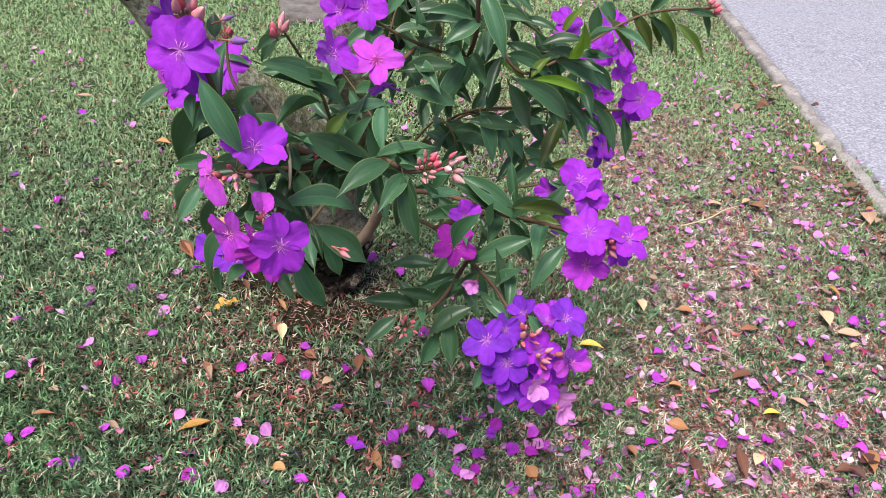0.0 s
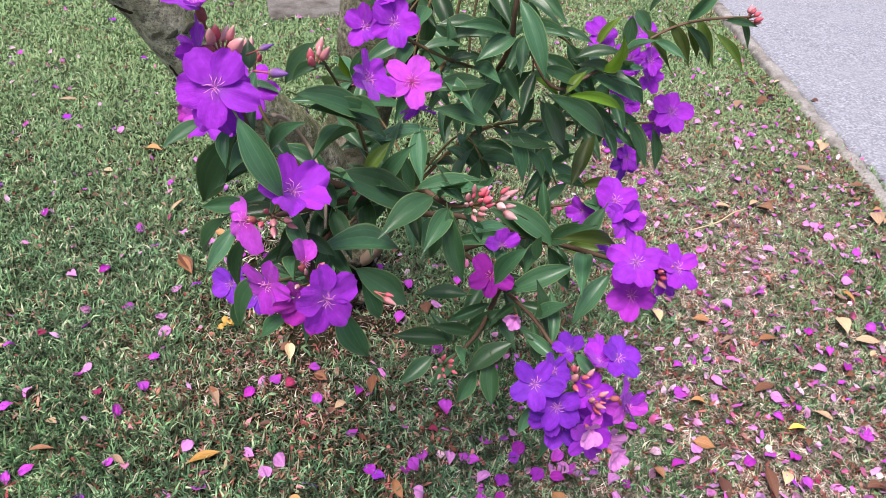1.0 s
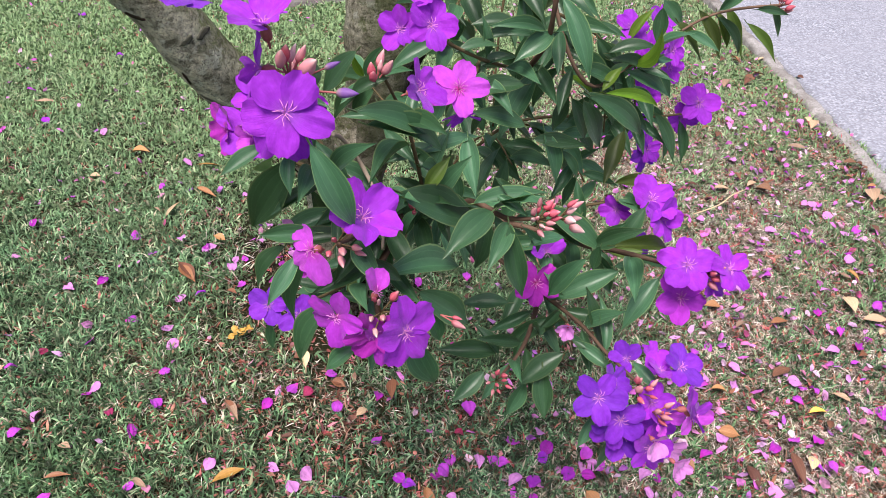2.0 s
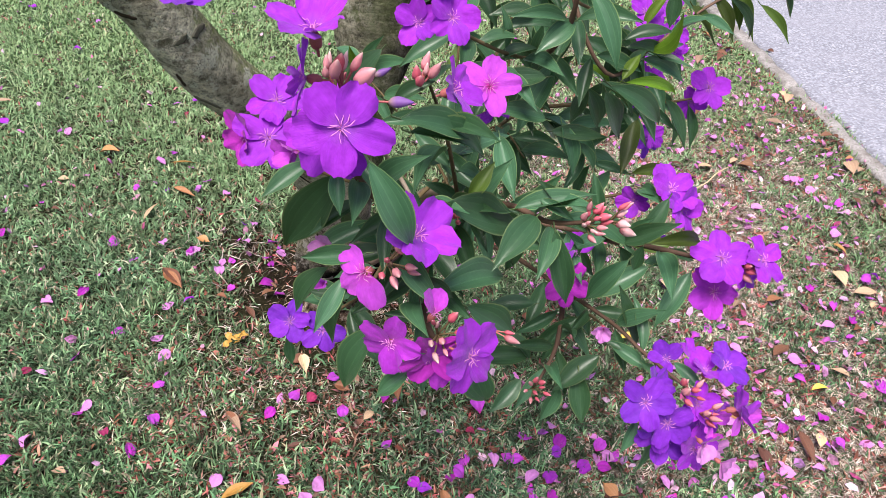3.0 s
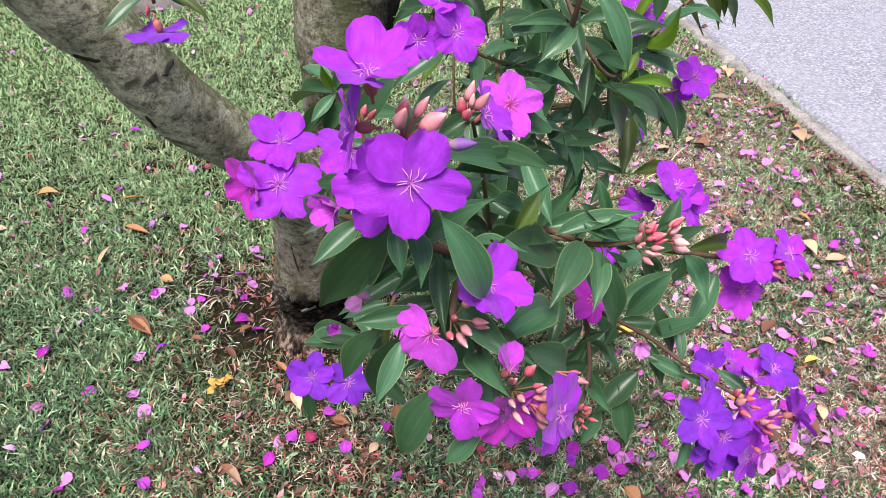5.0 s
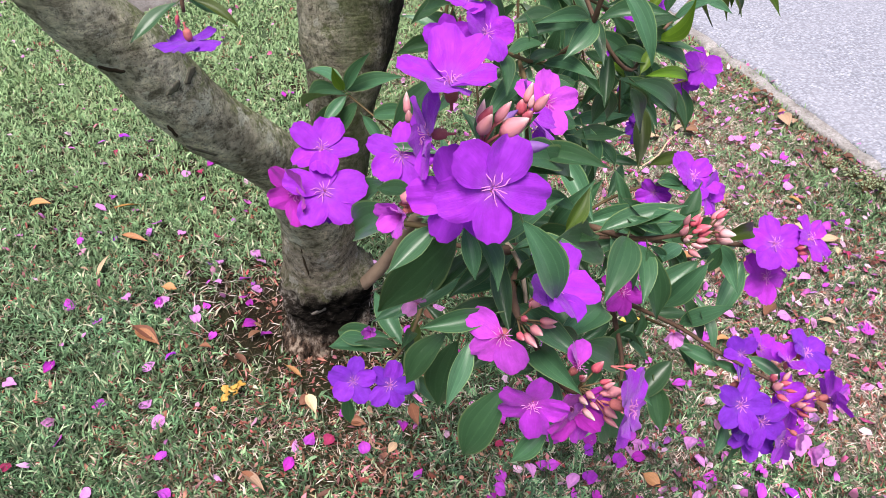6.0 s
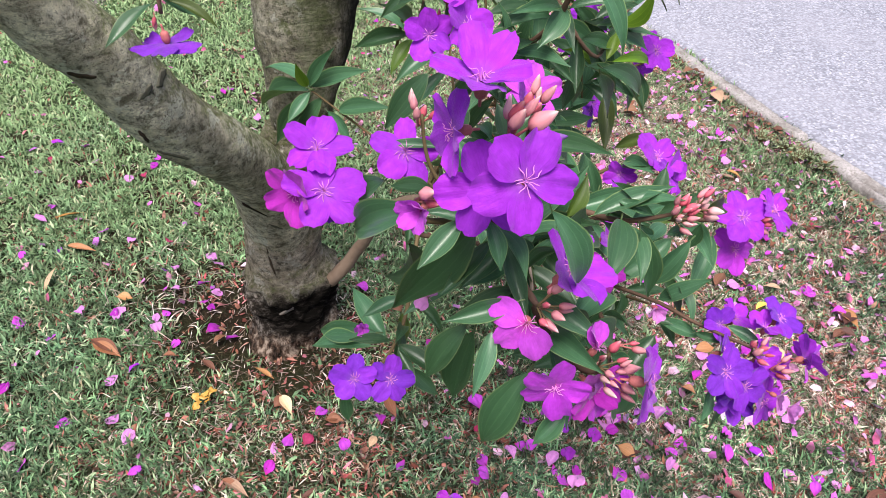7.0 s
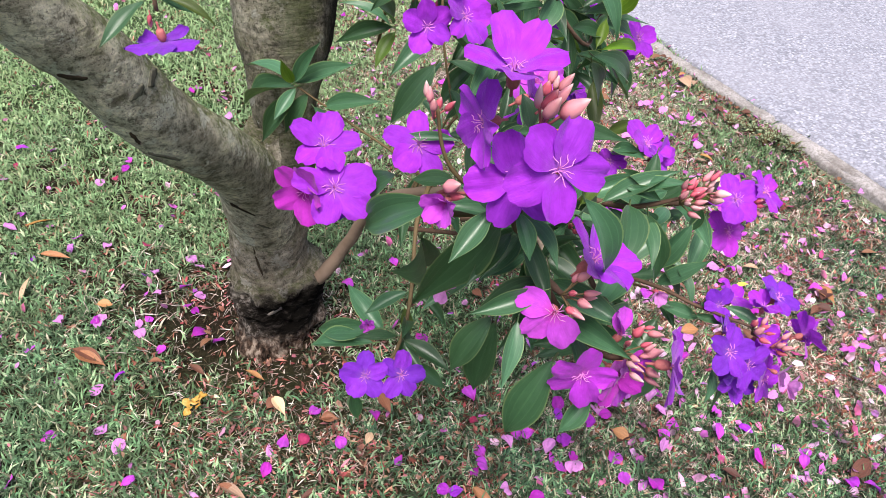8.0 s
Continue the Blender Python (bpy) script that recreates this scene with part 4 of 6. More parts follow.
def spray_mesh(points, seed):
    """The leaf pairs of one twig further back, joined."""
    rnd = random.Random(seed)
    foot = Vector(points[0])
    line = [Vector(q[:3]) for q in spline([(*p, 0) for p in points], 40)]
    bm = bmesh.new()
    for i in range(9, len(line) - 1, 5):
        d = (line[i + 1] - line[i]).normalized()
        side = d.cross(Vector((0, 0, 1))).normalized()
        over = side.cross(d)
        turn = i * 0.42 + rnd.uniform(-0.4, 0.4)
        for sign in (1, -1):
            out = (side * math.cos(turn) + over * math.sin(turn)) * sign
            y = (out * 0.9 + d * 0.5 + Vector((0, 0, -0.3))).normalized()
            z = Vector((rnd.uniform(-0.6, 0.3), -0.5 + rnd.uniform(-0.3, 0.3), 0.7))
            z = (z - y * z.dot(y)).normalized()
            size = rnd.uniform(0.06, 0.10)
            m = Matrix((y.cross(z) * size * rnd.uniform(0.26, 0.34), y * size, z * size)).transposed().to_4x4()
            m.translation = line[i] - foot + y * 0.005
            first = len(bm.verts)
            bm.from_mesh(rnd.choice(LEAVES["olive" if rnd.random() < 0.1 else "green"]))
            bm.verts.ensure_lookup_table()
            bmesh.ops.transform(bm, matrix=m, verts=bm.verts[first:])
    return part("leaf_spray", bm, LEAF["green"], tree, "", Matrix.Translation(foot))


for i, points in enumerate(SPRAYS):
    spray_mesh(points, 70 + i)

# ---- flowers ----


def petal_mesh(name, material, cup, ruffle, seed, wide=0.37):
    """A broad petal of length 1 along y with a narrow foot and a wavy rim."""
    bm = bmesh.new()
    uvs = bm.loops.layers.uv.new("UVMap")
    along, across = 9, 10
    grid = []
    for i in range(along + 1):
        v = i / along
        row = []
        for j in range(across + 1):
            s = j / across * 2 - 1
            w = wide * (0.13 + 0.87 * math.sin(math.pi * 0.5 * min(1.0, v / 0.74)) ** 1.35)
            top = math.sqrt(max(0.0, 1 - (s * 0.97) ** 2)) - 0.05 * math.exp(-((s - 0.2 * math.sin(seed)) * 5) ** 2)
            y = v * (0.58 + 0.42 * top) + 0.02 * v * math.sin(11 * s + seed)
            z = cup * (v - v * v * 0.9) * 0.9 + cup * 0.8 * s * s * w * v + ruffle * v * v * (math.sin(4.3 * s + seed * 1.7) + 0.6 * math.sin(9 * s - seed))
            row.append((bm.verts.new((s * w * (1.0 + 0.05 * math.sin(seed + 3 * v)), y, z)), (j / across, v)))
        grid.append(row)
    for a, b in zip(grid, grid[1:]):
        for j in range(across):
            quad = (a[j], a[j + 1], b[j + 1], b[j])
            face = bm.faces.new([q[0] for q in quad])
            for loop, q in zip(face.loops, quad):
                loop[uvs].uv = q[1]
    return mesh_of(name, bm, material)


PETALS = {tone: [petal_mesh("petal", m, 0.16 + 0.06 * (i % 3), 0.036 + 0.02 * (i % 3), i * 1.9, 0.35 + 0.018 * i) for i in range(5)] for tone, m in PETAL.items()}


def stamen_mesh():
    rnd = random.Random(3)
    bm = bmesh.new()
    for i in range(10):
        a = i * 0.628 + rnd.uniform(-0.2, 0.2)
        r = rnd.uniform(0.08, 0.19)
        up = rnd.uniform(0.14, 0.28)
        bend = rnd.uniform(-0.5, 0.7)
        c, s = math.cos(a), math.sin(a)
        c2, s2 = math.cos(a + bend), math.sin(a + bend)
        pts = [(0.02 * c, 0.02 * s, 0.0, 0.009), (0.5 * r * c, 0.5 * r * s, up * 0.7, 0.008), (r * c, r * s, up, 0.008), (r * c + 0.07 * c2, r * s + 0.07 * s2, up * 0.85, 0.012), (r * c + 0.14 * c2, r * s + 0.14 * s2, up * 0.95, 0.004)]
        tube(bm, pts, 9, 4)
    return mesh_of("stamen_tuft", bm, STAMEN)


def calyx_mesh():
    bm = bmesh.new()
    tube(bm, [(0, 0, -0.55, 0.03), (0, 0, -0.36, 0.04), (0, 0, -0.30, 0.11), (0, 0, -0.12, 0.13), (0, 0, 0.0, 0.08), (0, 0, 0.02, 0.03)], 14, 9)
    return mesh_of("flower", bm, CALYX)


STAMENS, CALYXES = stamen_mesh(), calyx_mesh()


def flower(at, facing, size, spin=0.0, tone="violet", lift_by=8.0, missing=(), mixed=None, loose=1.0):
    """A five-petalled flower: its centre, the way it faces, its width, the turn of its first petal from straight up, and how far its petals rise."""
    pick = random.Random(int(1e4 * (at[0] + 3 * at[1] + 7 * at[2])))
    n = Vector(facing).normalized()
    up = Vector((0, 0.05, 1)) if abs(n.z) < 0.93 else Vector((0, 1, 0.1))
    up = (up - n * up.dot(n)).normalized()
    x = up.cross(n)
    m = Matrix((x, up, n)).transposed().to_4x4()
    m.translation = Vector(at)
    r = size * 0.475
    core = hang("flower", CALYXES, tree, m @ Matrix.Scale(r, 4))
    hang("stamen_tuft", STAMENS, core, m @ pose(0, 0, 0, 0, 0, pick.uniform(0, 360)) @ Matrix.Scale(r, 4))
    for i in range(5):
        if i in missing:
            continue
        length = r * pick.uniform(0.94, 1.06)
        tilt = lift_by + loose * pick.uniform(-12, 12)
        turn = -(spin + 72 * i + pick.uniform(-9, 9))
        hang("petal", pick.choice(PETALS[mixed if mixed and i % 2 else tone]), core, m @ pose(0, 0, 0.0006 * i, 0, 0, turn) @ pose(0, 0, 0, tilt, loose * pick.uniform(-10, 10), 0) @ Matrix.Diagonal((length * pick.uniform(0.84, 1.04), length, length, 1)))
    return core


flower((-0.156, 0.612, 0.878), (-0.12, -0.80, 0.55), 0.074, 180, "violet", 3)
flower((-0.172, 0.645, 0.930), (-0.14, -0.22, 0.96), 0.070, 215, "violet", 22)
flower((-0.178, 0.659, 0.892), (-0.90, 0.0, 0.12), 0.062, 150, "violet", 12)
flower((-0.164, 0.640, 0.857), (-0.30, -0.80, 0.50), 0.074, 200, "violet", 4)
flower((-0.222, 0.819, 0.753), (-0.15, -0.66, 0.72), 0.080, 0, "violet", 5)
flower((-0.215, 0.858, 0.772), (0.0, -0.42, 0.88), 0.072, 36, "violet", 14)
flower((-0.242, 0.830, 0.752), (-0.80, -0.55, 0.05), 0.070, 20, "magenta", 22)
flower((-0.205, 0.835, 0.728), (0.1, -0.4, -0.8), 0.055, 20, "deep", 20)
flower((-0.163, 0.775, 0.806), (-0.2, -0.65, 0.7), 0.066, 10, "violet", 6)
flower((-0.024, 0.941, 0.834), (0.15, -0.75, 0.4), 0.070, 20, "violet", 10)
flower((-0.056, 0.958, 0.822), (-0.5, -0.7, 0.4), 0.066, 60, "violet", 22)
flower((-0.035, 0.965, 0.860), (-0.2, -0.3, 0.9), 0.066, 10, "violet", 24)
flower((0.003, 0.843, 0.798), (0.0, -0.66, 0.74), 0.078, 20, "pink", 10)
flower((-0.048, 0.785, 0.822), (0.65, -0.35, 0.45), 0.074, 0, "violet", 14)
flower((0.010, 0.862, 0.765), (0.1, -0.3, -0.7), 0.055, 0, "violet", 20)
flower((0.440, 1.135, 0.660), (0.0, -0.75, 0.65), 0.078, 10, "violet", 8)
flower((0.430, 1.155, 0.628), (-0.1, -0.8, 0.1), 0.066, 40, "violet", 14)
flower((0.405, 1.290, 0.690), (-0.4, -0.6, 0.5), 0.074, 0, "violet", 12)
flower((0.435, 1.270, 0.665), (0.3, -0.7, 0.3), 0.066, 20, "violet", 20)
flower((0.409, 1.320, 0.605), (-0.3, -0.6, 0.1), 0.060, 20, "violet", 20)
flower((0.425, 1.250, 0.500), (0.2, -0.6, 0.2), 0.070, 50, "deep", 14)
flower((0.320, 0.957, 0.585), (0.10, -0.55, 0.80), 0.086, 0, "violet", 14)
flower((0.332, 0.938, 0.566), (0.3, -0.7, 0.4), 0.080, 30, "violet", 14)
flower((0.285, 0.985, 0.550), (-0.5, -0.6, 0.2), 0.058, 30, "violet", 20)
flower((0.295, 0.925, 0.535), (-0.5, -0.7, 0.0), 0.06, 30, "deep", 20)
flower((0.298, 0.774, 0.609), (-0.1, -0.60, 0.80), 0.078, 0, "violet", 5)
flower((0.305, 0.774, 0.557), (0.0, -0.80, 0.5), 0.076, 36, "orchid", 5)
flower((0.352, 0.772, 0.605), (0.30, -0.50, 0.70), 0.072, 10, "violet", 16)
flower((0.123, 0.807, 0.552), (-0.05, -0.8, 0.5), 0.070, 36, "magenta", 12)
flower((0.133, 0.825, 0.588), (0.2, -0.5, 0.5), 0.062, 0, "violet", 32, (2, 3))
flower((0.280, 1.095, 0.790), (0.0, -0.6, 0.6), 0.06, 0, "violet", 15)
flower((-0.102, 0.617, 0.780), (0.40, -0.35, 0.75), 0.078, 10, "violet", 20)
flower((-0.140, 0.605, 0.757), (-0.42, -0.66, 0.50), 0.066, 150, "pink", -14, (3, 4))
flower((-0.120, 0.583, 0.702), (-0.50, -0.80, 0.10), 0.058, 20, "orchid", 4)
flower((-0.066, 0.549, 0.717), (0.50, -0.62, 0.25), 0.070, 0, "violet", 4)
flower((-0.088, 0.584, 0.727), (0.2, -0.3, 0.8), 0.052, 40, "pink", 38, (1, 2, 3))
flower((-0.080, 0.580, 0.680), (0.1, -0.85, -0.1), 0.060, 36, "orchid", 14)
flower((-0.214, 0.785, 0.532), (-0.2, -0.70, 0.65), 0.058, 10, "deep", 6)
flower((-0.178, 0.774, 0.525), (0.1, -0.70, 0.65), 0.058, 30, "deep", 8)
flower((0.161, 0.628, 0.537), (-0.15, -0.65, 0.7), 0.068, 20, "deep", 6)
flower((0.206, 0.632, 0.465), (-0.05, -0.75, 0.6), 0.070, 0, "deep", 8)
flower((0.245, 0.635, 0.470), (0.25, -0.5, 0.7), 0.062, 30, "violet", 18)
flower((0.265, 0.628, 0.445), (0.3, -0.7, 0.2), 0.056, 0, "pale", 24, (3,))
flower((0.185, 0.655, 0.530), (0.4, -0.4, 0.5), 0.056, 0, "deep", 24)
flower((0.255, 0.700, 0.515), (0.2, -0.2, 0.9), 0.058, 0, "violet", 24)
flower((0.237, 0.650, 0.553), (-0.1, 0.0, 0.9), 0.052, 40, "violet", 40, (1,))
flower((0.252, 0.603, 0.545), (0.85, -0.2, 0.25), 0.058, 20, "violet", 20)
flower((0.242, 0.622, 0.512), (0.45, -0.75, 0.3), 0.056, 30, "violet", 26, (2,), "pink")
flower((0.185, 0.622, 0.495), (-0.3, -0.85, 0.2), 0.056, 10, "deep", 18)
flower((0.215, 0.690, 0.532), (-0.4, -0.3, 0.7), 0.05, 20, "deep", 30, (1,))
flower((-0.312, 1.000, 0.832), (0.12, 0.0, -0.97), 0.070, 90, "deep", -4, loose=0.5)
flower((0.151, 0.736, 0.541), (-0.25, -0.75, 0.25), 0.040, 0, "pale", 52)
flower((-0.188, 0.684, 0.818), (-0.75, -0.60, 0.1), 0.046, 0, "pink", 50)


flower((0.392, 1.25, 0.752), (0.2, -0.6, 0.5), 0.066, 15, "violet", 16)
flower((0.422, 1.25, 0.705), (0.4, -0.7, 0.2), 0.066, 40, "violet", 18)
flower((0.375, 1.25, 0.680), (-0.3, -0.7, 0.3), 0.062, 5, "violet", 14)
flower((0.397, 1.25, 0.622), (0.1, -0.7, 0.2), 0.066, 25, "violet", 18)
flower((0.390, 1.25, 0.562), (-0.2, -0.6, 0.2), 0.062, 50, "deep", 22)
flower((0.428, 1.25, 0.512), (0.3, -0.6, 0.3), 0.066, 10, "violet", 16)
flower((0.228, 0.633, 0.521), (0.1, -0.6, 0.6), 0.060, 20, "violet", 22)
flower((0.258, 0.651, 0.558), (0.1, -0.35, 0.85), 0.060, 10, "deep", 16)
flower((0.262, 0.604, 0.533), (0.35, -0.8, 0.3), 0.056, 40, "violet", 24, (2,), "pink")
flower((0.226, 0.596, 0.499), (0.15, -0.9, 0.2), 0.046, 0, "pale", 30, (1,))
flower((-0.170, 0.707, 0.704), (-0.3, -0.6, 0.5), 0.040, 10, "pale", 60, (1, 2, 4))
flower((-0.174, 0.865, 0.517), (-0.3, -0.6, 0.5), 0.040, 30, "pink", 62, (2,))
flower((0.232, 0.612, 0.468), (0.15, -0.85, 0.35), 0.066, 15, "violet", 10)
flower((0.190, 0.618, 0.512), (-0.25, -0.80, 0.45), 0.064, 50, "deep", 8)
flower((0.225, 0.655, 0.440), (0.0, -0.7, 0.1), 0.058, 20, "deep", 16)
flower((0.262, 0.596, 0.458), (0.3, -0.8, 0.2), 0.044, 30, "pale", 40)
flower((-0.088, 0.578, 0.690), (-0.05, -0.9, 0.15), 0.062, 60, "magenta", 16)
flower((0.345, 0.790, 0.580), (0.45, -0.6, 0.4), 0.066, 12, "violet", 10)

# ---- buds ----
def bud_mesh(name, material, slim):
    bm = bmesh.new()
    uvs = bm.loops.layers.uv.new("UVMap")
    prof = ((0.0, 0.10), (0.08, 0.23), (0.22, 0.32), (0.40, 0.34), (0.58, 0.29), (0.76, 0.19), (0.90, 0.10), (1.0, 0.012))
    rings = []
    for v, r in prof:
        rings.append([(bm.verts.new((slim * r * (1 + 0.10 * math.cos(5 * a)) * math.cos(a), slim * r * (1 + 0.10 * math.cos(5 * a)) * math.sin(a), v)), v) for a in [2 * math.pi * k / 10 for k in range(10)]])
    for a, b in zip(rings, rings[1:]):
        for k in range(10):
            quad = (a[k], a[(k + 1) % 10], b[(k + 1) % 10], b[k])
            face = bm.faces.new([q[0] for q in quad])
            for loop, q in zip(face.loops, quad):
                loop[uvs].uv = (0.5, q[1])
    bm.faces.new([q[0] for q in rings[0]][::-1])
    bm.faces.new([q[0] for q in rings[-1]])
    return mesh_of(name, bm, material)


BUDS = {tone: [bud_mesh("bud", m, s) for s in (0.52, 0.62, 0.78)] for tone, m in BUD.items()}


def bud_cluster(at, up, tones, size, spread_by=1.0, count=None, seed=1):
    """A cluster of buds on short stalks that meet at a node."""
    rnd = random.Random(seed)
    c, d = Vector(at), Vector(up).normalized()
    side = d.orthogonal().normalized()
    other = d.cross(side)
    foot = c - d * size * 0.9
    bm = bmesh.new()
    heads = []
    n = count or len(tones)
    for i in range(n):
        a = i * 2.4 + rnd.uniform(-0.4, 0.4)
        r = 0.66 * spread_by * size * (0.25 + 0.75 * math.sqrt(i / n)) if n > 1 else 0
        place = c + (side * math.cos(a) + other * math.sin(a)) * r + d * rnd.uniform(-0.45, 0.15) * size
        way = (place - foot).normalized() * 0.7 + d * 0.3 + Vector((rnd.uniform(-0.25, 0.25), rnd.uniform(-0.25, 0.25), rnd.uniform(-0.1, 0.25)))
        heads.append((place, way.normalized()))
        tube(bm, [(*foot, size * 0.06), (*(foot.lerp(place, 0.6) + d * size * 0.05), size * 0.045), (*place, size * 0.06)], 6, 5)
    bm.transform(Matrix.Translation(-foot))
    stem = part("bud_stalk", bm, TWIG_GREEN if count and count > 6 else CALYX, tree, "", Matrix.Translation(foot))
    for i, (place, way) in enumerate(heads):
        m = way.to_track_quat("Z", "Y").to_matrix().to_4x4()
        m.translation = place - way * size * 0.15
        s = size * rnd.uniform(0.62, 1.0)
        hang("bud", rnd.choice(BUDS[tones[i % len(tones)]]), stem, m @ Matrix.Scale(s, 4))


bud_cluster((-0.150, 0.630, 0.912), (0.25, -0.2, 0.9), ("peach", "red", "peach", "white", "peach"), 0.0215, 0.85, seed=1)
bud_cluster((-0.088, 0.705, 0.878), (0.1, -0.2, 0.95), ("white", "red", "peach", "peach", "red"), 0.018, 0.7, seed=3)
bud_cluster((-0.157, 0.757, 0.855), (0.1, -0.1, 0.95), ("red", "peach", "red", "white", "peach"), 0.018, 1.0, seed=4)
bud_cluster((-0.048, 0.695, 0.745), (0.1, -0.5, 0.8), ("red",), 0.012, 1.0, count=5, seed=5)
bud_cluster((0.074, 0.677, 0.744), (0.3, -0.6, 0.7), ("red", "peach", "peach", "red", "white"), 0.0150, 1.35, count=14, seed=6)
bud_cluster((0.105, 0.678, 0.748), (0.8, -0.3, 0.5), ("white", "peach", "white", "red"), 0.018, 1.3, count=7, seed=7)
bud_cluster((-0.115, 0.608, 0.758), (0.4, -0.7, 0.3), ("peach", "peach", "red"), 0.016, 1.5, count=8, seed=8)
bud_cluster((-0.078, 0.572, 0.715), (0.3, -0.6, 0.5), ("peach", "red", "white"), 0.016, 1.7, count=9, seed=9)
bud_cluster((-0.062, 0.570, 0.700), (0.6, -0.5, 0.1), ("peach", "peach"), 0.017, 1.5, count=5, seed=10)
bud_cluster((0.063, 0.686, 0.497), (0.0, -0.7, 0.5), ("red", "red", "peach"), 0.015, 1.3, count=9, seed=11)
bud_cluster((0.214, 0.627, 0.548), (0.3, -0.5, 0.7), ("red", "peach"), 0.017, 1.3, count=7, seed=12)
bud_cluster((0.232, 0.606, 0.532), (0.5, -0.6, 0.4), ("peach", "red"), 0.016, 1.0, count=5, seed=13)
bud_cluster((0.335, 0.765, 0.598), (0.4, -0.8, 0.3), ("red", "peach"), 0.016, 1.2, count=6, seed=14)
bud_cluster((-0.178, 0.680, 0.824), (0.3, -0.7, 0.35), ("red", "red", "peach"), 0.026, 0.6, count=3, seed=15)
bud_cluster((-0.037, 0.960, 0.835), (0.1, -0.5, 0.7), ("red",), 0.014, 1.0, count=5, seed=16)
bud_cluster((0.151, 0.738, 0.541), (-0.1, -0.7, 0.4), ("red",), 0.012, 0.3, count=1, seed=17)
bud_cluster((0.516, 1.118, 0.833), (0.6, -0.2, 0.7), ("red", "peach"), 0.016, 1.2, count=6, seed=18)
bud_cluster((-0.119, 0.648, 0.879), (0.9, -0.3, 0.1), ("violet",), 0.019, seed=19)
bud_cluster((-0.128, 0.66, 0.895), (0.8, 0.1, 0.35), ("violet",), 0.016, seed=20)
bud_cluster((-0.012, 0.615, 0.668), (0.9, -0.4, 0.0), ("red", "peach"), 0.016, 0.5, count=2, seed=21)
bud_cluster((-0.318, 1.0, 0.852), (0.0, -0.3, -0.7), ("red", "peach"), 0.010, 0.5, count=2, seed=22)

# ---- fallen petals and leaves ----
lay = random.Random(21)
SHED = {tone: [petal_mesh("fallen_petal", m, c, u, 2.3 * i + 0.4) for i, (c, u) in enumerate(((0.4, 0.07), (-0.3, 0.07), (0.75, 0.10), (0.2, 0.12), (-0.5, 0.08), (1.1, 0.10)))] for tone, m in PETAL.items()}


def fallen_petal(x, y, tone, size):
    size *= 0.7 if tone == "crimson" else 1.0
    z = float(lift(x, y)) + lay.uniform(0.010, 0.021)
    m = pose(x, y, z, lay.gauss(0, 20), lay.gauss(0, 20), lay.uniform(0, 360)) @ Matrix.Diagonal((size * lay.uniform(0.7, 1.35), size, size, 1))
    ob = hang("fallen_petal", lay.choice(SHED[tone]), None, m)
    words = {"violet": "violet", "deep": "dark violet", "magenta": "magenta", "orchid": "orchid purple", "pink": "bright pink", "pale": "pale pink", "crimson": "shrivelled crimson"}[tone]
    return tagged(ob, words + " petal fallen flat on the grass", "petal", "fallen petals on the lawn")


# The share of pale tones includes the sheen of wet, curled petals.
LAWN_TONES = ["pink"] * 10 + ["magenta"] * 5 + ["violet"] * 3 + ["pale"] * 8 + ["crimson"] * 3
VERGE_TONES = ["pink"] * 9 + ["magenta"] * 3 + ["violet"] + ["pale"] * 14 + ["crimson"] * 3


def shed_tone(x):
    """Petals near the road get paler tones, with their wet sheen in the colour."""
    return lay.choice(VERGE_TONES if x > 0.2 else LAWN_TONES)


for x, y in ((-1.50, 2.64), (-1.34, 2.50), (-1.22, 2.42), (-1.11, 2.22), (-0.93, 2.20), (-1.14, 1.77), (-0.97, 1.78), (-0.95, 1.68), (-0.69, 1.63), (-0.77, 1.41), (-0.72, 1.42), (-0.58, 1.44), (-0.51, 1.38), (-0.49, 1.38), (-0.52, 1.29), (-0.52, 1.22), (-0.76, 1.22), (-0.80, 1.17), (-0.68, 1.26), (-0.52, 1.15), (-0.64, 1.10), (-0.52, 1.08), (-0.71, 1.05), (-0.73, 1.01), (-0.59, 1.05), (-0.54, 1.02), (-0.66, 0.83), (-0.53, 0.82), (-0.45, 0.79), (-0.33, 0.80), (-0.35, 0.84), (-0.25, 0.78), (-0.25, 0.91), (-0.38, 0.91), (-0.65, 0.79), (-0.50, 0.74), (-0.63, 0.87), (-1.29, 2.35), (-1.51, 2.75), (-0.19, 0.89), (-0.30, 1.06), (-0.18, 1.15), (-0.22, 1.09), (-0.15, 1.08), (-0.07, 1.08)):
    fallen_petal(x, y, shed_tone(x), lay.uniform(0.024, 0.034))
for x, y in ((-0.06, 0.99), (-0.00, 0.87), (0.05, 0.90), (0.07, 0.91), (0.12, 1.03), (0.10, 0.98), (0.12, 0.90), (0.18, 0.91), (0.07, 0.83), (-0.15, 0.85), (0.21, 0.82), (0.18, 0.86), (0.18, 0.81), (0.21, 0.96), (0.26, 0.93), (0.31, 0.84), (0.33, 0.91), (0.35, 0.89), (0.34, 0.92), (0.28, 0.81), (-0.10, 0.79), (-0.04, 0.76), (0.44, 0.81), (0.43, 0.91), (0.42, 0.86), (0.49, 1.01), (0.50, 1.02), (0.57, 1.01), (0.62, 0.97), (0.71, 1.09), (0.71, 1.24), (0.65, 1.19), (0.75, 1.14), (0.74, 0.95), (0.70, 0.94), (0.80, 0.96), (0.88, 1.10), (0.86, 1.10), (0.89, 1.09), (0.85, 1.04), (0.84, 0.96), (0.88, 0.92), (0.91, 0.88), (0.81, 0.88), (0.83, 0.87)):
    fallen_petal(x, y, shed_tone(x), lay.uniform(0.024, 0.034))
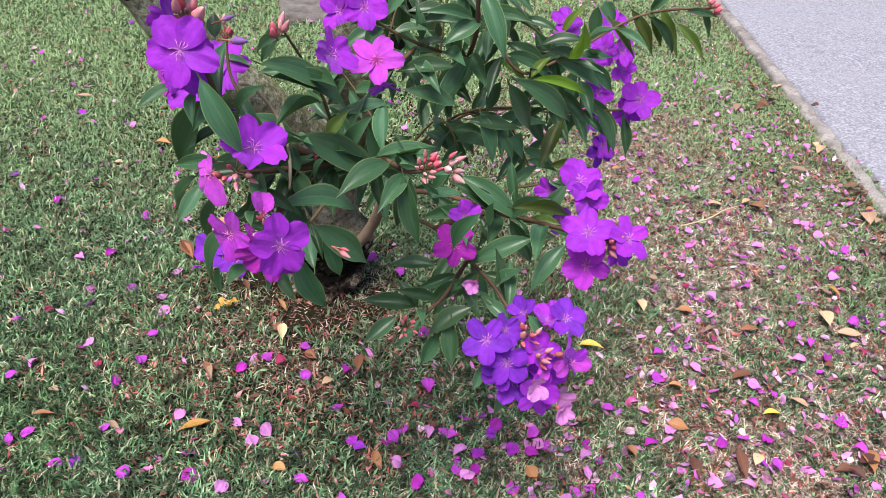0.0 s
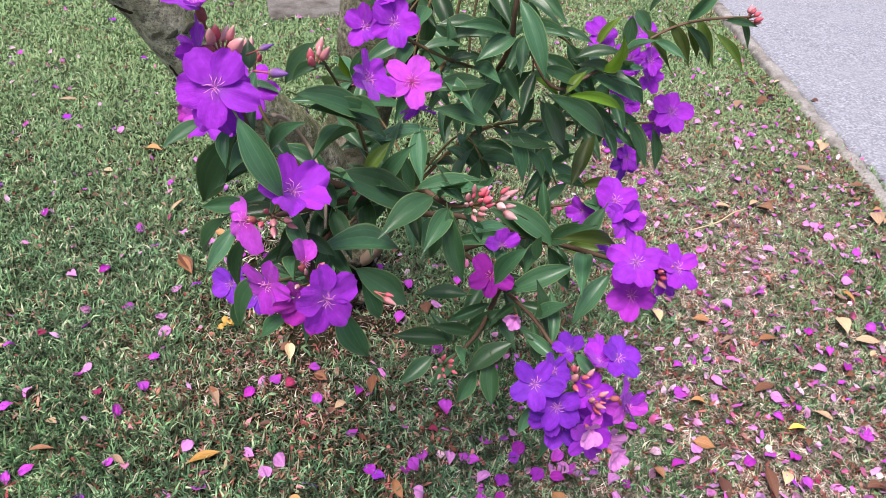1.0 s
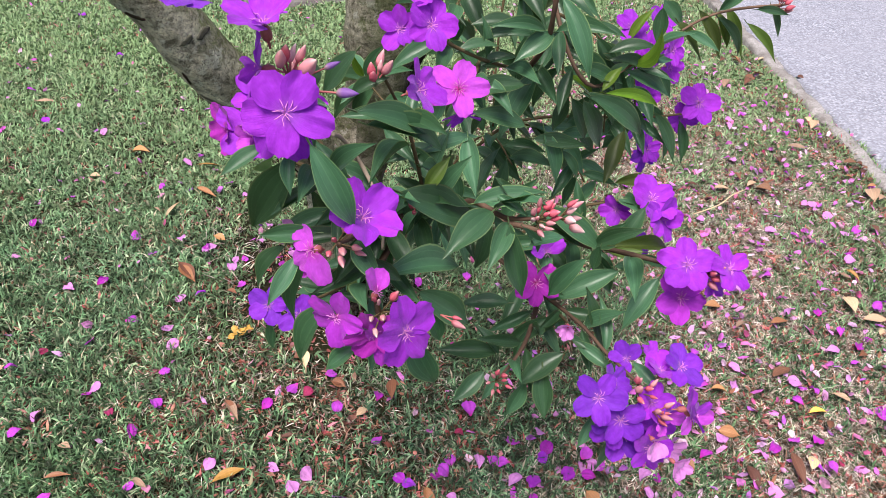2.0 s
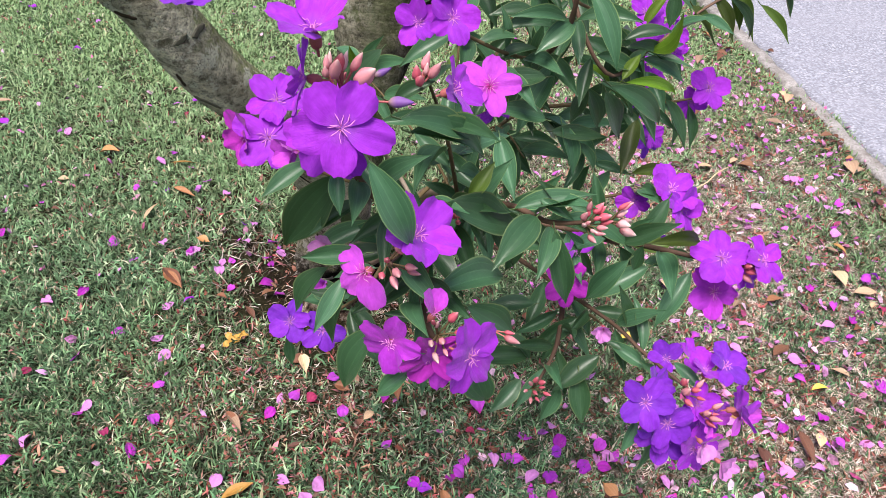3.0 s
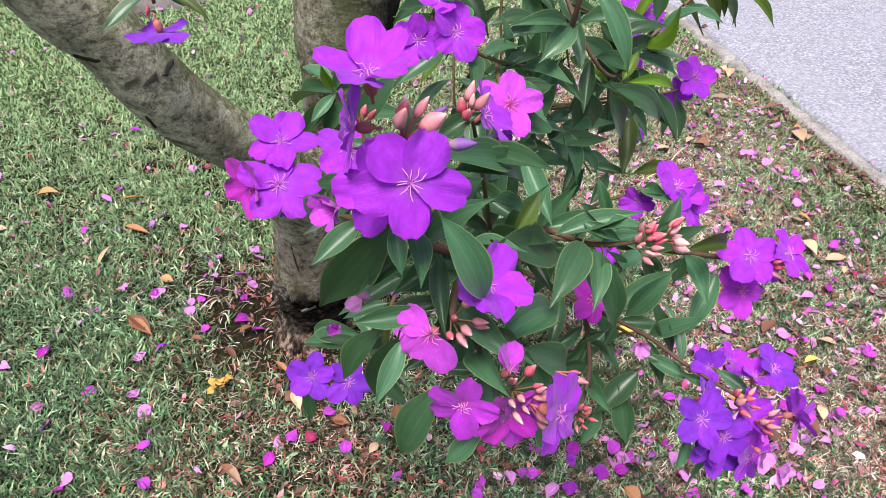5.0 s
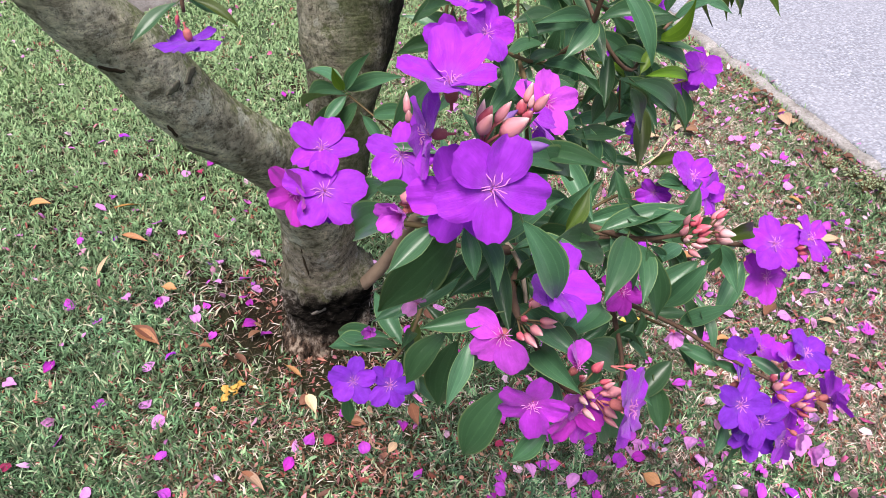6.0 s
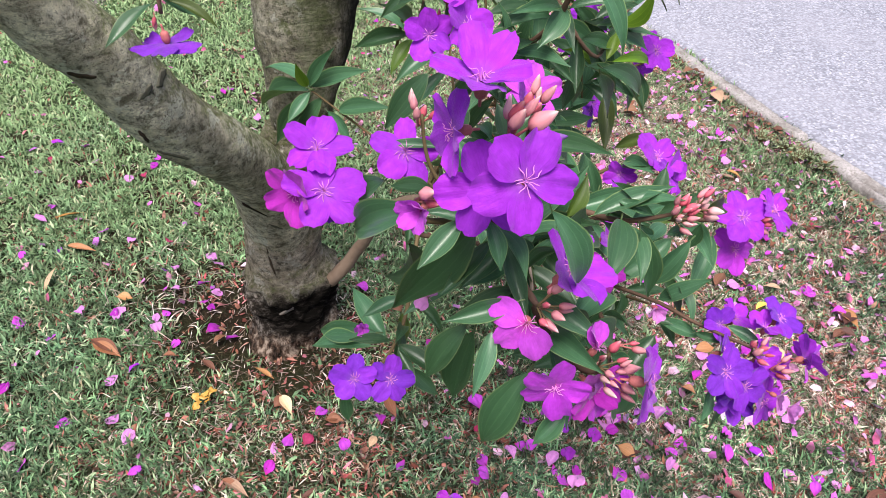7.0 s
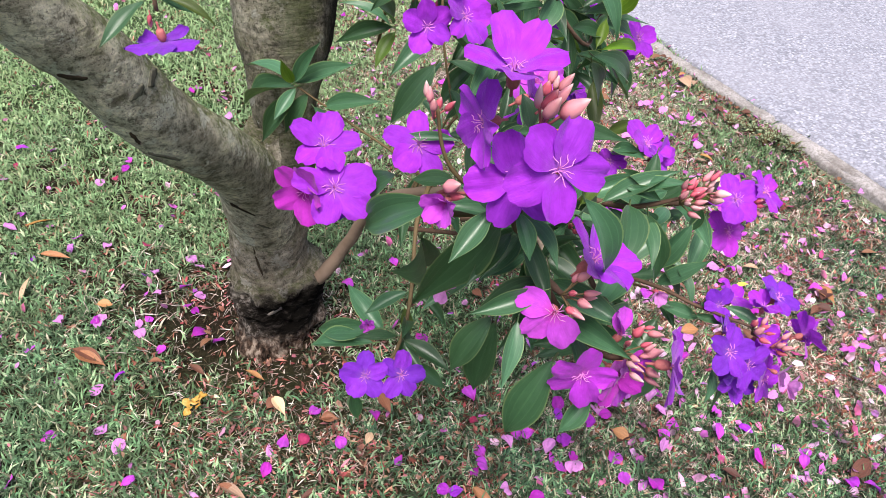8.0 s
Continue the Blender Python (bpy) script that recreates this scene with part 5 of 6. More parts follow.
for x, y in ((0.74, 0.84), (1.01, 0.94), (1.04, 1.04), (1.01, 1.01), (1.07, 1.17), (1.00, 1.21), (1.07, 1.26), (1.05, 1.33), (0.98, 1.36), (0.92, 1.30), (0.88, 1.42), (0.88, 1.40), (0.83, 1.49), (0.85, 1.41), (0.84, 1.43), (0.81, 1.54), (1.11, 1.43), (1.00, 1.49), (1.28, 1.55), (1.21, 1.63), (1.23, 1.62), (1.12, 1.70), (0.99, 1.71), (0.88, 2.26), (0.90, 1.95), (0.95, 1.94), (0.79, 1.94), (1.49, 1.89), (0.80, 2.07), (0.89, 2.13), (1.16, 2.13), (1.14, 2.59), (1.20, 2.58), (1.30, 2.71), (1.40, 2.85), (1.25, 2.34), (1.31, 2.19), (1.32, 2.01), (1.30, 1.85), (1.33, 1.76), (1.38, 1.70), (1.41, 1.62), (1.20, 1.24), (1.14, 1.09), (1.25, 1.38)):
    fallen_petal(x, y, shed_tone(x), lay.uniform(0.024, 0.034))
for x, y in ((1.11, 1.56), (1.01, 1.66), (1.04, 1.63), (0.87, 2.28), (0.81, 2.22), (0.74, 1.93), (1.37, 2.48), (1.29, 3.14), (1.31, 3.03), (1.32, 2.90), (-0.59, 1.84), (-0.36, 1.80), (-0.38, 1.67), (-0.29, 1.60), (-0.25, 1.66), (-0.28, 1.71), (-0.31, 1.52), (-0.33, 1.44), (-0.27, 1.40), (-0.51, 1.88), (-0.62, 1.98), (-0.32, 2.16), (-0.37, 2.09), (-0.37, 2.41), (-0.04, 2.59), (-0.06, 2.53), (-0.00, 2.36), (-0.56, 2.36), (-0.60, 2.26), (-0.62, 2.21), (-0.60, 2.05), (-0.43, 1.83), (-0.57, 1.60), (-0.63, 1.31), (0.02, 1.47), (0.01, 1.30), (0.21, 1.30), (0.16, 1.46), (0.10, 1.24), (-0.06, 1.53)):
    fallen_petal(x, y, shed_tone(x), lay.uniform(0.024, 0.034))
for x, y in ((0.32, 0.91), (0.34, 0.875), (0.315, 0.885), (0.365, 0.91), (0.30, 0.895), (0.06, 0.885), (0.17, 0.86), (0.25, 0.93), (0.43, 0.82), (0.27, 0.72), (0.30, 0.725), (0.255, 0.735), (0.31, 0.70), (0.20, 0.825), (-0.02, 0.88), (0.51, 0.65), (0.57, 0.61), (0.63, 0.56), (0.65, 0.54), (-0.27, 1.12), (-0.235, 1.125), (0.14, 0.93), (0.23, 0.88), (0.39, 0.80), (0.46, 0.86), (0.36, 0.76), (0.09, 0.80), (0.53, 0.78), (0.48, 0.73), (0.41, 0.94), (0.56, 0.91)):
    fallen_petal(x, y, lay.choice(("pink", "pink", "pale", "magenta", "orchid")), lay.uniform(0.024, 0.034))
more = random.Random(5)
left_over = 110
while left_over:
    x, y = more.uniform(-1.9, 1.6), more.uniform(0.55, 3.9)
    want = 0.15 + 0.85 * min(1.0, max(0.0, (x + 0.1) / 1.0)) if y < 2.6 else 0.25
    if y < 1.0 and -0.5 < x < 0.6:
        want = 0.75
    if more.random() < want and x < edge_x(y) - 0.02 and math.hypot(x + 0.15, y - 1.38) > 0.13:
        fallen_petal(x, y, shed_tone(x), lay.uniform(0.020, 0.032))
        left_over -= 1
for i in range(13):
    a = more.uniform(0, 6.3)
    fallen_petal(-0.40 + 0.13 * math.cos(a) * more.random(), 1.55 + 0.17 * math.sin(a) * more.random(), shed_tone(-0.4), lay.uniform(0.020, 0.028))


DEAD = {
    "yellow": leaf_material("leaf_yellow", (0.46, 0.22, 0.025), (0.58, 0.38, 0.08), (0.5, 0.3, 0.08), 0.5, 0.02),
    "orange": leaf_material("leaf_orange", (0.20, 0.075, 0.032), (0.34, 0.16, 0.075), (0.27, 0.13, 0.07), 0.6, 0.02),
    "brown": leaf_material("leaf_brown", (0.062, 0.022, 0.014), (0.165, 0.066, 0.040), (0.13, 0.065, 0.04), 0.65, 0.02),
    "tan": leaf_material("leaf_tan", (0.34, 0.21, 0.13), (0.50, 0.36, 0.25), (0.42, 0.31, 0.22), 0.65, 0.02),
}
DEAD_MESH = {tone: [leaf_mesh("fallen_leaf", m, b, f, t, i + 20) for i, (b, f, t) in enumerate(((0.22, 0.55, 0.4), (0.14, 0.4, -0.6), (0.34, 0.7, 0.3)))] for tone, m in DEAD.items()}


def fallen_leaf(x, y, size, turn, tone, ratio=0.42):
    z = float(lift(x, y)) + lay.uniform(0.014, 0.022)
    m = pose(x, y, z, lay.uniform(-14, 14), lay.uniform(-20, 20), turn) @ Matrix.Diagonal((size * ratio, size, size * ratio, 1)) @ Matrix.Translation((0, -0.5, 0))
    ob = hang("fallen_leaf", lay.choice(DEAD_MESH[tone]), None, m)
    words = {"yellow": "yellowed leaf", "orange": "orange-brown curled leaf", "brown": "dry brown curled leaf", "tan": "bleached tan leaf"}[tone]
    return tagged(ob, words + " lying on the grass under the tree", "leaf", "fallen leaves on the lawn")


for row in (
    (-0.338, 0.899, 0.059, -65, "yellow", 0.4),
    (-0.784, 2.048, 0.066, -107, "orange", 0.5),
    (-0.525, 1.464, 0.075, -138, "orange", 0.4),
    (-0.355, 1.047, 0.075, -155, "tan", 0.25),
    (-0.160, 0.815, 0.038, -107, "orange", 0.6),
    (0.024, 0.844, 0.044, -155, "orange", 0.4),
    (-0.234, 1.204, 0.032, -58, "orange", 0.7),
    (-0.150, 1.128, 0.029, -98, "orange", 0.6),
    (0.500, 1.191, 0.058, -102, "yellow", 0.4),
    (0.663, 1.368, 0.049, -178, "tan", 0.6),
    (1.056, 1.941, 0.075, -73, "tan", 0.4),
    (1.438, 2.195, 0.063, -118, "tan", 0.35),
    (1.600, 2.376, 0.075, -41, "tan", 0.45),
    (0.674, 1.081, 0.036, -116, "orange", 0.6),
    (0.873, 1.019, 0.039, -98, "yellow", 0.5),
):
    fallen_leaf(*row)
for row in (
    (0.654, 0.869, 0.048, -175, "brown", 0.5),
    (0.756, 0.883, 0.074, 175, "brown", 0.3),
    (0.528, 0.890, 0.028, -147, "orange", 0.7),
):
    fallen_leaf(*row)
for row in (
    (0.848, 1.135, 0.068, -62, "brown", 0.4),
    (1.160, 1.372, 0.062, 175, "tan", 0.6),
    (1.195, 1.314, 0.065, -93, "tan", 0.4),
    (1.036, 0.906, 0.059, -76, "brown", 0.5),
    (0.324, 0.815, 0.039, -103, "brown", 0.6),
    (1.179, 1.926, 0.050, -162, "brown", 0.55),
    (1.234, 1.486, 0.047, -155, "yellow", 0.35),
    (-0.877, 1.912, 0.034, -98, "tan", 0.6),
    (-1.002, 1.502, 0.029, -83, "brown", 0.6),
    (-0.629, 0.902, 0.043, -81, "orange", 0.3),
    (-0.640, 0.966, 0.028, -113, "tan", 0.6),
    (-0.489, 0.886, 0.041, -124, "tan", 0.3),
    (-0.038, 1.107, 0.056, 177, "orange", 0.4),
    (0.994, 0.878, 0.043, -145, "brown", 0.5),
    (0.932, 1.306, 0.059, -77, "orange", 0.4),
    (1.520, 2.500, 0.055, 137, "brown", 0.5),
    (1.579, 2.083, 0.051, -102, "brown", 0.5),
    (1.559, 1.863, 0.041, 119, "tan", 0.6),
):
    fallen_leaf(*row)
for row in (
    (0.731, 1.501, 0.028, -116, "tan", 0.6),
    (1.555, 2.829, 0.057, -153, "brown", 0.5),
    (1.427, 2.774, 0.075, -41, "tan", 0.5),
    (-1.164, 2.350, 0.057, -79, "tan", 0.25),
    (-0.852, 1.753, 0.029, -113, "brown", 0.5),
    (0.951, 1.957, 0.041, 75, "brown", 0.5),
    (-0.564, 1.979, 0.075, -76, "yellow", 0.2),
    (-0.616, 1.731, 0.074, -22, "tan", 0.2),
    (-0.523, 1.456, 0.075, -140, "orange", 0.35),
    (-0.473, 1.607, 0.032, -111, "orange", 0.7),
    (-0.409, 1.394, 0.028, -117, "orange", 0.6),
    (-0.343, 1.340, 0.041, -145, "brown", 0.4),
    (-0.226, 1.191, 0.047, -168, "tan", 0.5),
    (-0.149, 1.122, 0.034, -117, "orange", 0.5),
    (-0.548, 1.830, 0.071, -123, "orange", 0.25),
    (-0.358, 1.056, 0.049, -145, "orange", 0.3),
    (0.319, 0.824, 0.037, -155, "orange", 0.7),
    (0.439, 0.664, 0.036, -143, "brown", 0.4),
):
    fallen_leaf(*row)
for row in (
    (1.541, 1.886, 0.075, 158, "tan", 0.6),
    (-0.244, 1.284, 0.046, -138, "orange", 0.3),
    (-0.306, 1.402, 0.035, -62, "brown", 0.5),
    (-0.659, 1.732, 0.028, -134, "tan", 0.3),
    (0.018, 0.852, 0.028, -179, "orange", 0.6),
    (0.675, 0.561, 0.075, -83, "brown", 0.4),
    (1.036, 0.911, 0.072, 166, "orange", 0.5),
    (-0.101, 1.047, 0.028, -48, "tan", 0.6),
    (-0.241, 0.991, 0.031, -79, "brown", 0.3),
    (0.080, 1.361, 0.041, -171, "brown", 0.7),
    (0.279, 1.279, 0.033, -166, "orange", 0.6),
):
    fallen_leaf(*row)
for row in (
    (1.548, 1.623, 0.040, 40, "brown", 0.6), (1.530, 1.741, 0.038, 110, "brown", 0.6), (1.500, 1.690, 0.045, -20, "brown", 0.5), (0.780, 1.368, 0.045, 75, "orange", 0.6),
    (0.822, 1.295, 0.040, 120, "tan", 0.4), (1.190, 1.930, 0.050, 60, "brown", 0.6), (1.215, 1.965, 0.045, 150, "orange", 0.6), (1.165, 1.960, 0.045, -70, "tan", 0.5),
):
    fallen_leaf(*row)
drift = random.Random(77)
for i in range(10):
    fallen_leaf(1.60 + drift.gauss(0, 0.05), 3.0 + drift.gauss(0, 0.14), drift.uniform(0.04, 0.06), drift.uniform(0, 360), drift.choice(("brown", "orange", "brown", "tan")), drift.uniform(0.4, 0.6))
for i in range(44):
    y = drift.uniform(0.75, 2.9)
    x = drift.uniform(0.35, 1.0) * (edge_x(y) - 0.04)
    fallen_leaf(x, y, drift.uniform(0.022, 0.046), drift.uniform(0, 360), drift.choice(("brown", "orange", "brown", "tan")), drift.uniform(0.35, 0.65))
for i in range(22):
    y = drift.uniform(1.10, 2.1)
    fallen_leaf(edge_x(y) - 0.025 - abs(drift.gauss(0, 0.025)), y, drift.uniform(0.020, 0.040), drift.uniform(0, 360), "brown", drift.uniform(0.3, 0.6))


def weed(x, y, wide, seed):
    """A low weed with many small pale leaves."""
    rnd = random.Random(seed)
    at = Matrix.Translation((x, y, float(lift(x, y))))
    plant = new("weed")
    PLACE[plant] = at
    plant.matrix_basis = at
    tagged(plant, "low pale green weed with many small leaves at the kerb", "weed", "weeds along the kerb")
    stems, leaflets = bmesh.new(), bmesh.new()
    for i in range(16):
        a, r = rnd.uniform(0, 6.3), wide * rnd.uniform(0.3, 1.0)
        tip = Vector((math.cos(a) * r, math.sin(a) * r, rnd.uniform(0.02, 0.045)))
        tube(stems, [(0, 0, -0.004, 0.0016), (*(tip * 0.55 + Vector((0, 0, 0.012))), 0.0013), (*tip, 0.0009)], 6, 5)
        for j in range(7):
            spot = tip * (0.35 + 0.65 * j / 6) + Vector((0, 0, 0.010 * (1 - j / 6)))
            size = rnd.uniform(0.006, 0.011)
            turn = pose(spot.x, spot.y, spot.z, rnd.uniform(-10, 40), rnd.uniform(-25, 25), math.degrees(a) - 90 + (70 if j % 2 else -70) + rnd.uniform(-30, 30))
            first = len(leaflets.verts)
            leaflets.from_mesh(LEAVES["bright"][j % 5])
            leaflets.verts.ensure_lookup_table()
            bmesh.ops.transform(leaflets, matrix=turn @ Matrix.Diagonal((size * 0.7, size, size, 1)), verts=leaflets.verts[first:])
    part("stem", stems, TWIG_GREEN, plant, "", at)
    part("foliage", leaflets, WEED, plant, "", at)


WEED = leaf_material("leaf_weed", (0.23, 0.32, 0.17), (0.40, 0.49, 0.31), (0.46, 0.54, 0.38), 0.5, 0.25)
for i, (x, y, wide) in enumerate(((1.520, 1.455, 0.055), (1.490, 1.535, 0.05), (1.470, 1.46, 0.05), (1.515, 1.40, 0.045), (1.455, 1.60, 0.04))):
    weed(x, y, wide, 300 + i)

bm = bmesh.new()
tube(bm, [(0.881, 1.762, 0.020, 0.0016), (0.974, 1.803, 0.026, 0.0022), (1.046, 1.862, 0.027, 0.0022), (1.117, 1.910, 0.020, 0.0014)], 16, 6, lambda co, way, along: 1 + 0.3 * noise.noise(co * 70))
stick = part("stick", bm, DEAD["tan"], None)
tagged(stick, "pale bare stick lying on the lawn", "stick")
bm = bmesh.new()
for i, a in enumerate((10, 75, 130, 200, 260, 320)):
    first = len(bm.verts)
    bm.from_mesh(SHED["pink"][i % 6])
    bm.verts.ensure_lookup_table()
    bmesh.ops.transform(bm, matrix=pose(-0.369 + 0.012 * math.cos(a), 1.255 + 0.01 * math.sin(a), 0.024 + 0.004 * (i % 3), 50 - 30 * (i % 3), 25 * (i % 2), a) @ Matrix.Diagonal((0.018, 0.022, 0.020, 1)), verts=bm.verts[first:])
for v in bm.verts:
    v.co += 0.005 * noise.noise_vector(v.co * 130)
bloom = part("withered_flower", bm, DEAD["yellow"], None)
tagged(bloom, "withered orange-yellow flower lying in the grass", "flower")


# ---- loose grass, straw and litter ----


def blades(name, x, y, length, width, tilt, material, seed, height=0.0, bend=0.5):
    """One mesh of many thin blades, each five corners."""
    rng = np.random.default_rng(seed)
    n = len(x)
    turn = rng.uniform(0, 2 * np.pi, n)
    dx, dy = np.cos(turn), np.sin(turn)
    face = turn + rng.uniform(0.9, 2.2, n)
    wx, wy = np.cos(face) * width / 2, np.sin(face) * width / 2
    z = lift(x, y) + height - 0.003
    co = np.zeros((n, 5, 3))
    up1, out1 = np.cos(tilt), np.sin(tilt)
    tilt2 = np.minimum(tilt + bend * rng.uniform(0.2, 1.6, n), 1.75)
    up2, out2 = np.cos(tilt2), np.sin(tilt2)
    roots = np.stack([x, y, z], 1)
    mid = roots + np.stack([dx * out1, dy * out1, up1], 1) * (length * 0.55)[:, None]
    tip = mid + np.stack([dx * out2, dy * out2, up2], 1) * (length * 0.45)[:, None]
    side = np.stack([wx, wy, rng.uniform(-0.3, 0.3, n) * width], 1)
    co[:, 0], co[:, 1] = roots - side * 0.8, roots + side * 0.8
    co[:, 2], co[:, 3], co[:, 4] = mid + side, mid - side, tip
    me = bpy.data.meshes.new(name)
    me.vertices.add(n * 5)
    me.vertices.foreach_set("co", co.ravel())
    loops = (np.arange(n)[:, None] * 5 + np.array([0, 1, 2, 3, 3, 2, 4])).ravel().astype(np.int32)
    me.loops.add(n * 7)
    me.loops.foreach_set("vertex_index", loops)
    me.polygons.add(n * 2)
    me.polygons.foreach_set("loop_start", (np.arange(n)[:, None] * 7 + np.array([0, 4])).ravel().astype(np.int32))
    me.update(calc_edges=True)
    me.materials.append(material)
    return hang(name, me, None)


def scatter(seed, count, keep, wide=False, tuft=1):
    """Random places on the lawn, denser near the tree, in tufts; keep(x, y) is the share that stays."""
    rng = np.random.default_rng(seed)
    count = count // tuft
    y = 0.35 + 4.6 * rng.uniform(0, 1, count) ** 1.4
    x = -0.5 - 0.55 * y + rng.uniform(0, 1, count) * (edge_x(y) + 0.57 + 0.55 * y)
    if wide:
        x, y = rng.uniform(-4.5, 2.0, count), rng.uniform(-2.5, 8.0, count)
    k = rng.uniform(0, 1, count) < keep(x, y)
    if tuft > 1:
        x, y, k = np.repeat(x, tuft), np.repeat(y, tuft), np.repeat(k, tuft)
        count = len(x)
        x, y = x + rng.normal(0, 0.007, count), y + rng.normal(0, 0.007, count)
    k &= x < edge_x(y) + rng.uniform(-0.05, 0.05, count) + 0.022 * np.sin(9 * y) + 0.018 * np.sin(27 * y + 1) + 0.065 * np.exp(-((y - 2.25) / 0.5) ** 2) - 0.06 * np.exp(-((y - 1.15) / 0.18) ** 2)
    u, v = 0.972 * (x + 0.675) + 0.233 * (y - 3.48), -0.233 * (x + 0.675) + 0.972 * (y - 3.48)
    k &= ~((u > 0.01) & (u < 0.89) & (v > 0.01) & (v < 1.49))
    return x[k], y[k], rng


def patchy(x, y):
    return 0.5 + 0.25 * np.sin(5.1 * x + 1.3 * np.sin(3.7 * y)) + 0.25 * np.sin(4.3 * y + 1.9 * np.sin(4.9 * x + 1.0))


def bare(x, y):
    """How bare the soil is: round the trunk, and worn towards the road."""
    d = np.hypot(x + 0.16, y - 1.39)
    ring = np.clip(1.5 - d / 0.20, 0, 1) * np.clip(0.7 + 0.6 * patchy(3 * x, 3 * y), 0, 1)
    worn = np.clip((x - 0.10 - 0.1 * np.clip(1.1 - y, 0, 0.6)) / 0.6, 0, 1) * 0.95 * (0.38 + 1.1 * patchy(1.7 * x, 1.9 * y) ** 1.2) * np.clip(3.2 - y, 0.25, 1) * np.clip((1.75 + 0.1 * (y - 1.1) - x) / 0.5, 0.3, 1)
    front = 0.75 * np.exp(-(((x + 0.25) / 0.36) ** 2 + ((y - 1.12) / 0.15) ** 2)) * (0.5 + patchy(2 * x, 2 * y))
    return np.clip(np.maximum(ring, np.maximum(worn, front)), 0, 1)


def thin_patch(x, y):
    """The littered patch before the tree, thinned to dark soil for the canopy's shade."""
    return np.exp(-(((x + 0.16) / 0.32) ** 2 + ((y - 0.98) / 0.24) ** 2))


def pale(x, y):
    """Bleached blades in the light beside the tree."""
    return np.exp(-(((x - 0.30) / 0.27) ** 2 + ((y - 0.86) / 0.20) ** 2))


def mulch(x, y):
    """The dark bare soil close round the trunk."""
    near = np.minimum(np.hypot(x + 0.25, (y - 1.45) * 0.85) / 0.185, np.hypot((x + 0.13) * 0.75, y - 1.31) / 0.10)
    return np.clip(1.5 - near + 0.7 * (patchy(4 * x, 4 * y) - 0.5), 0, 1)


def roots(x, y):
    """The patch of pale dead stalks behind the bare soil."""
    return np.exp(-(((x + 0.38) / 0.10) ** 2 + ((y - 1.60) / 0.13) ** 2))


gx, gy, rng = scatter(1, 900000, lambda x, y: (1 - 0.72 * bare(x, y)) * (1 - 0.93 * mulch(x, y)) * (1 - 0.75 * roots(x, y)) * (1 - 0.56 * thin_patch(x, y)) * (1 - 0.30 * pale(x, y)) * np.clip(0.45 + 0.9 * patchy(3.1 * x + 1, 3.3 * y), 0.55, 1) * np.clip(1.25 - 0.22 * y, 0.45, 1), tuft=6)
n = len(gx)
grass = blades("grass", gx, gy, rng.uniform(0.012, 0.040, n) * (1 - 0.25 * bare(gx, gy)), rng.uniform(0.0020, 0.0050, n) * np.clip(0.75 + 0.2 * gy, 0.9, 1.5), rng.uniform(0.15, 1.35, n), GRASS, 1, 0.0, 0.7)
tagged(grass, "short broad-bladed green lawn grass with some dry blades", "grass", kind="stuff")
gx, gy, rng = scatter(2, 460000, lambda x, y: (0.06 + 0.80 * bare(x, y) * np.where(x > 0.25, 1.0, 0.75) + 0.55 * pale(x, y)) * (1 - 0.80 * mulch(x, y)) * (1 - 0.6 * thin_patch(x, y) * (1 - pale(x, y))))
n = len(gx)
straw = blades("straw", gx, gy, rng.uniform(0.008, 0.028, n), rng.uniform(0.0009, 0.0023, n), rng.uniform(0.9, 1.55, n), STRAW, 2, 0.004, 0.2)
tagged(straw, "dry straw-coloured grass blades matted on the soil", "dry grass", kind="stuff")
gx, gy, rng = scatter(8, 60000, lambda x, y: 0.7 * roots(x, y))
n = len(gx)
stalks = blades("dead_stalks", gx, gy, rng.uniform(0.020, 0.060, n), rng.uniform(0.0012, 0.0028, n), rng.uniform(0.9, 1.5, n), STRAW, 8, 0.010, 0.4)
tagged(stalks, "pale dead stalks matted over dark soil", "dry grass", kind="stuff")
# Dark thatch, thickest near by, doubles as the shade in the lawn's gaps.
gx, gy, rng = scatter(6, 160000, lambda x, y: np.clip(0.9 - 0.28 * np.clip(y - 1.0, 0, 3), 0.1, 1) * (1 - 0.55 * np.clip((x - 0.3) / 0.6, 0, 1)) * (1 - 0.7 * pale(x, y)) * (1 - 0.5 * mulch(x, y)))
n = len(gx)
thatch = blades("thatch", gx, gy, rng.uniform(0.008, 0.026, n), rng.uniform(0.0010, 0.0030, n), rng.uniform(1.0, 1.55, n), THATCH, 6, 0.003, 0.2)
tagged(thatch, "dark brown dead thatch lying between the blades", "thatch", kind="stuff")
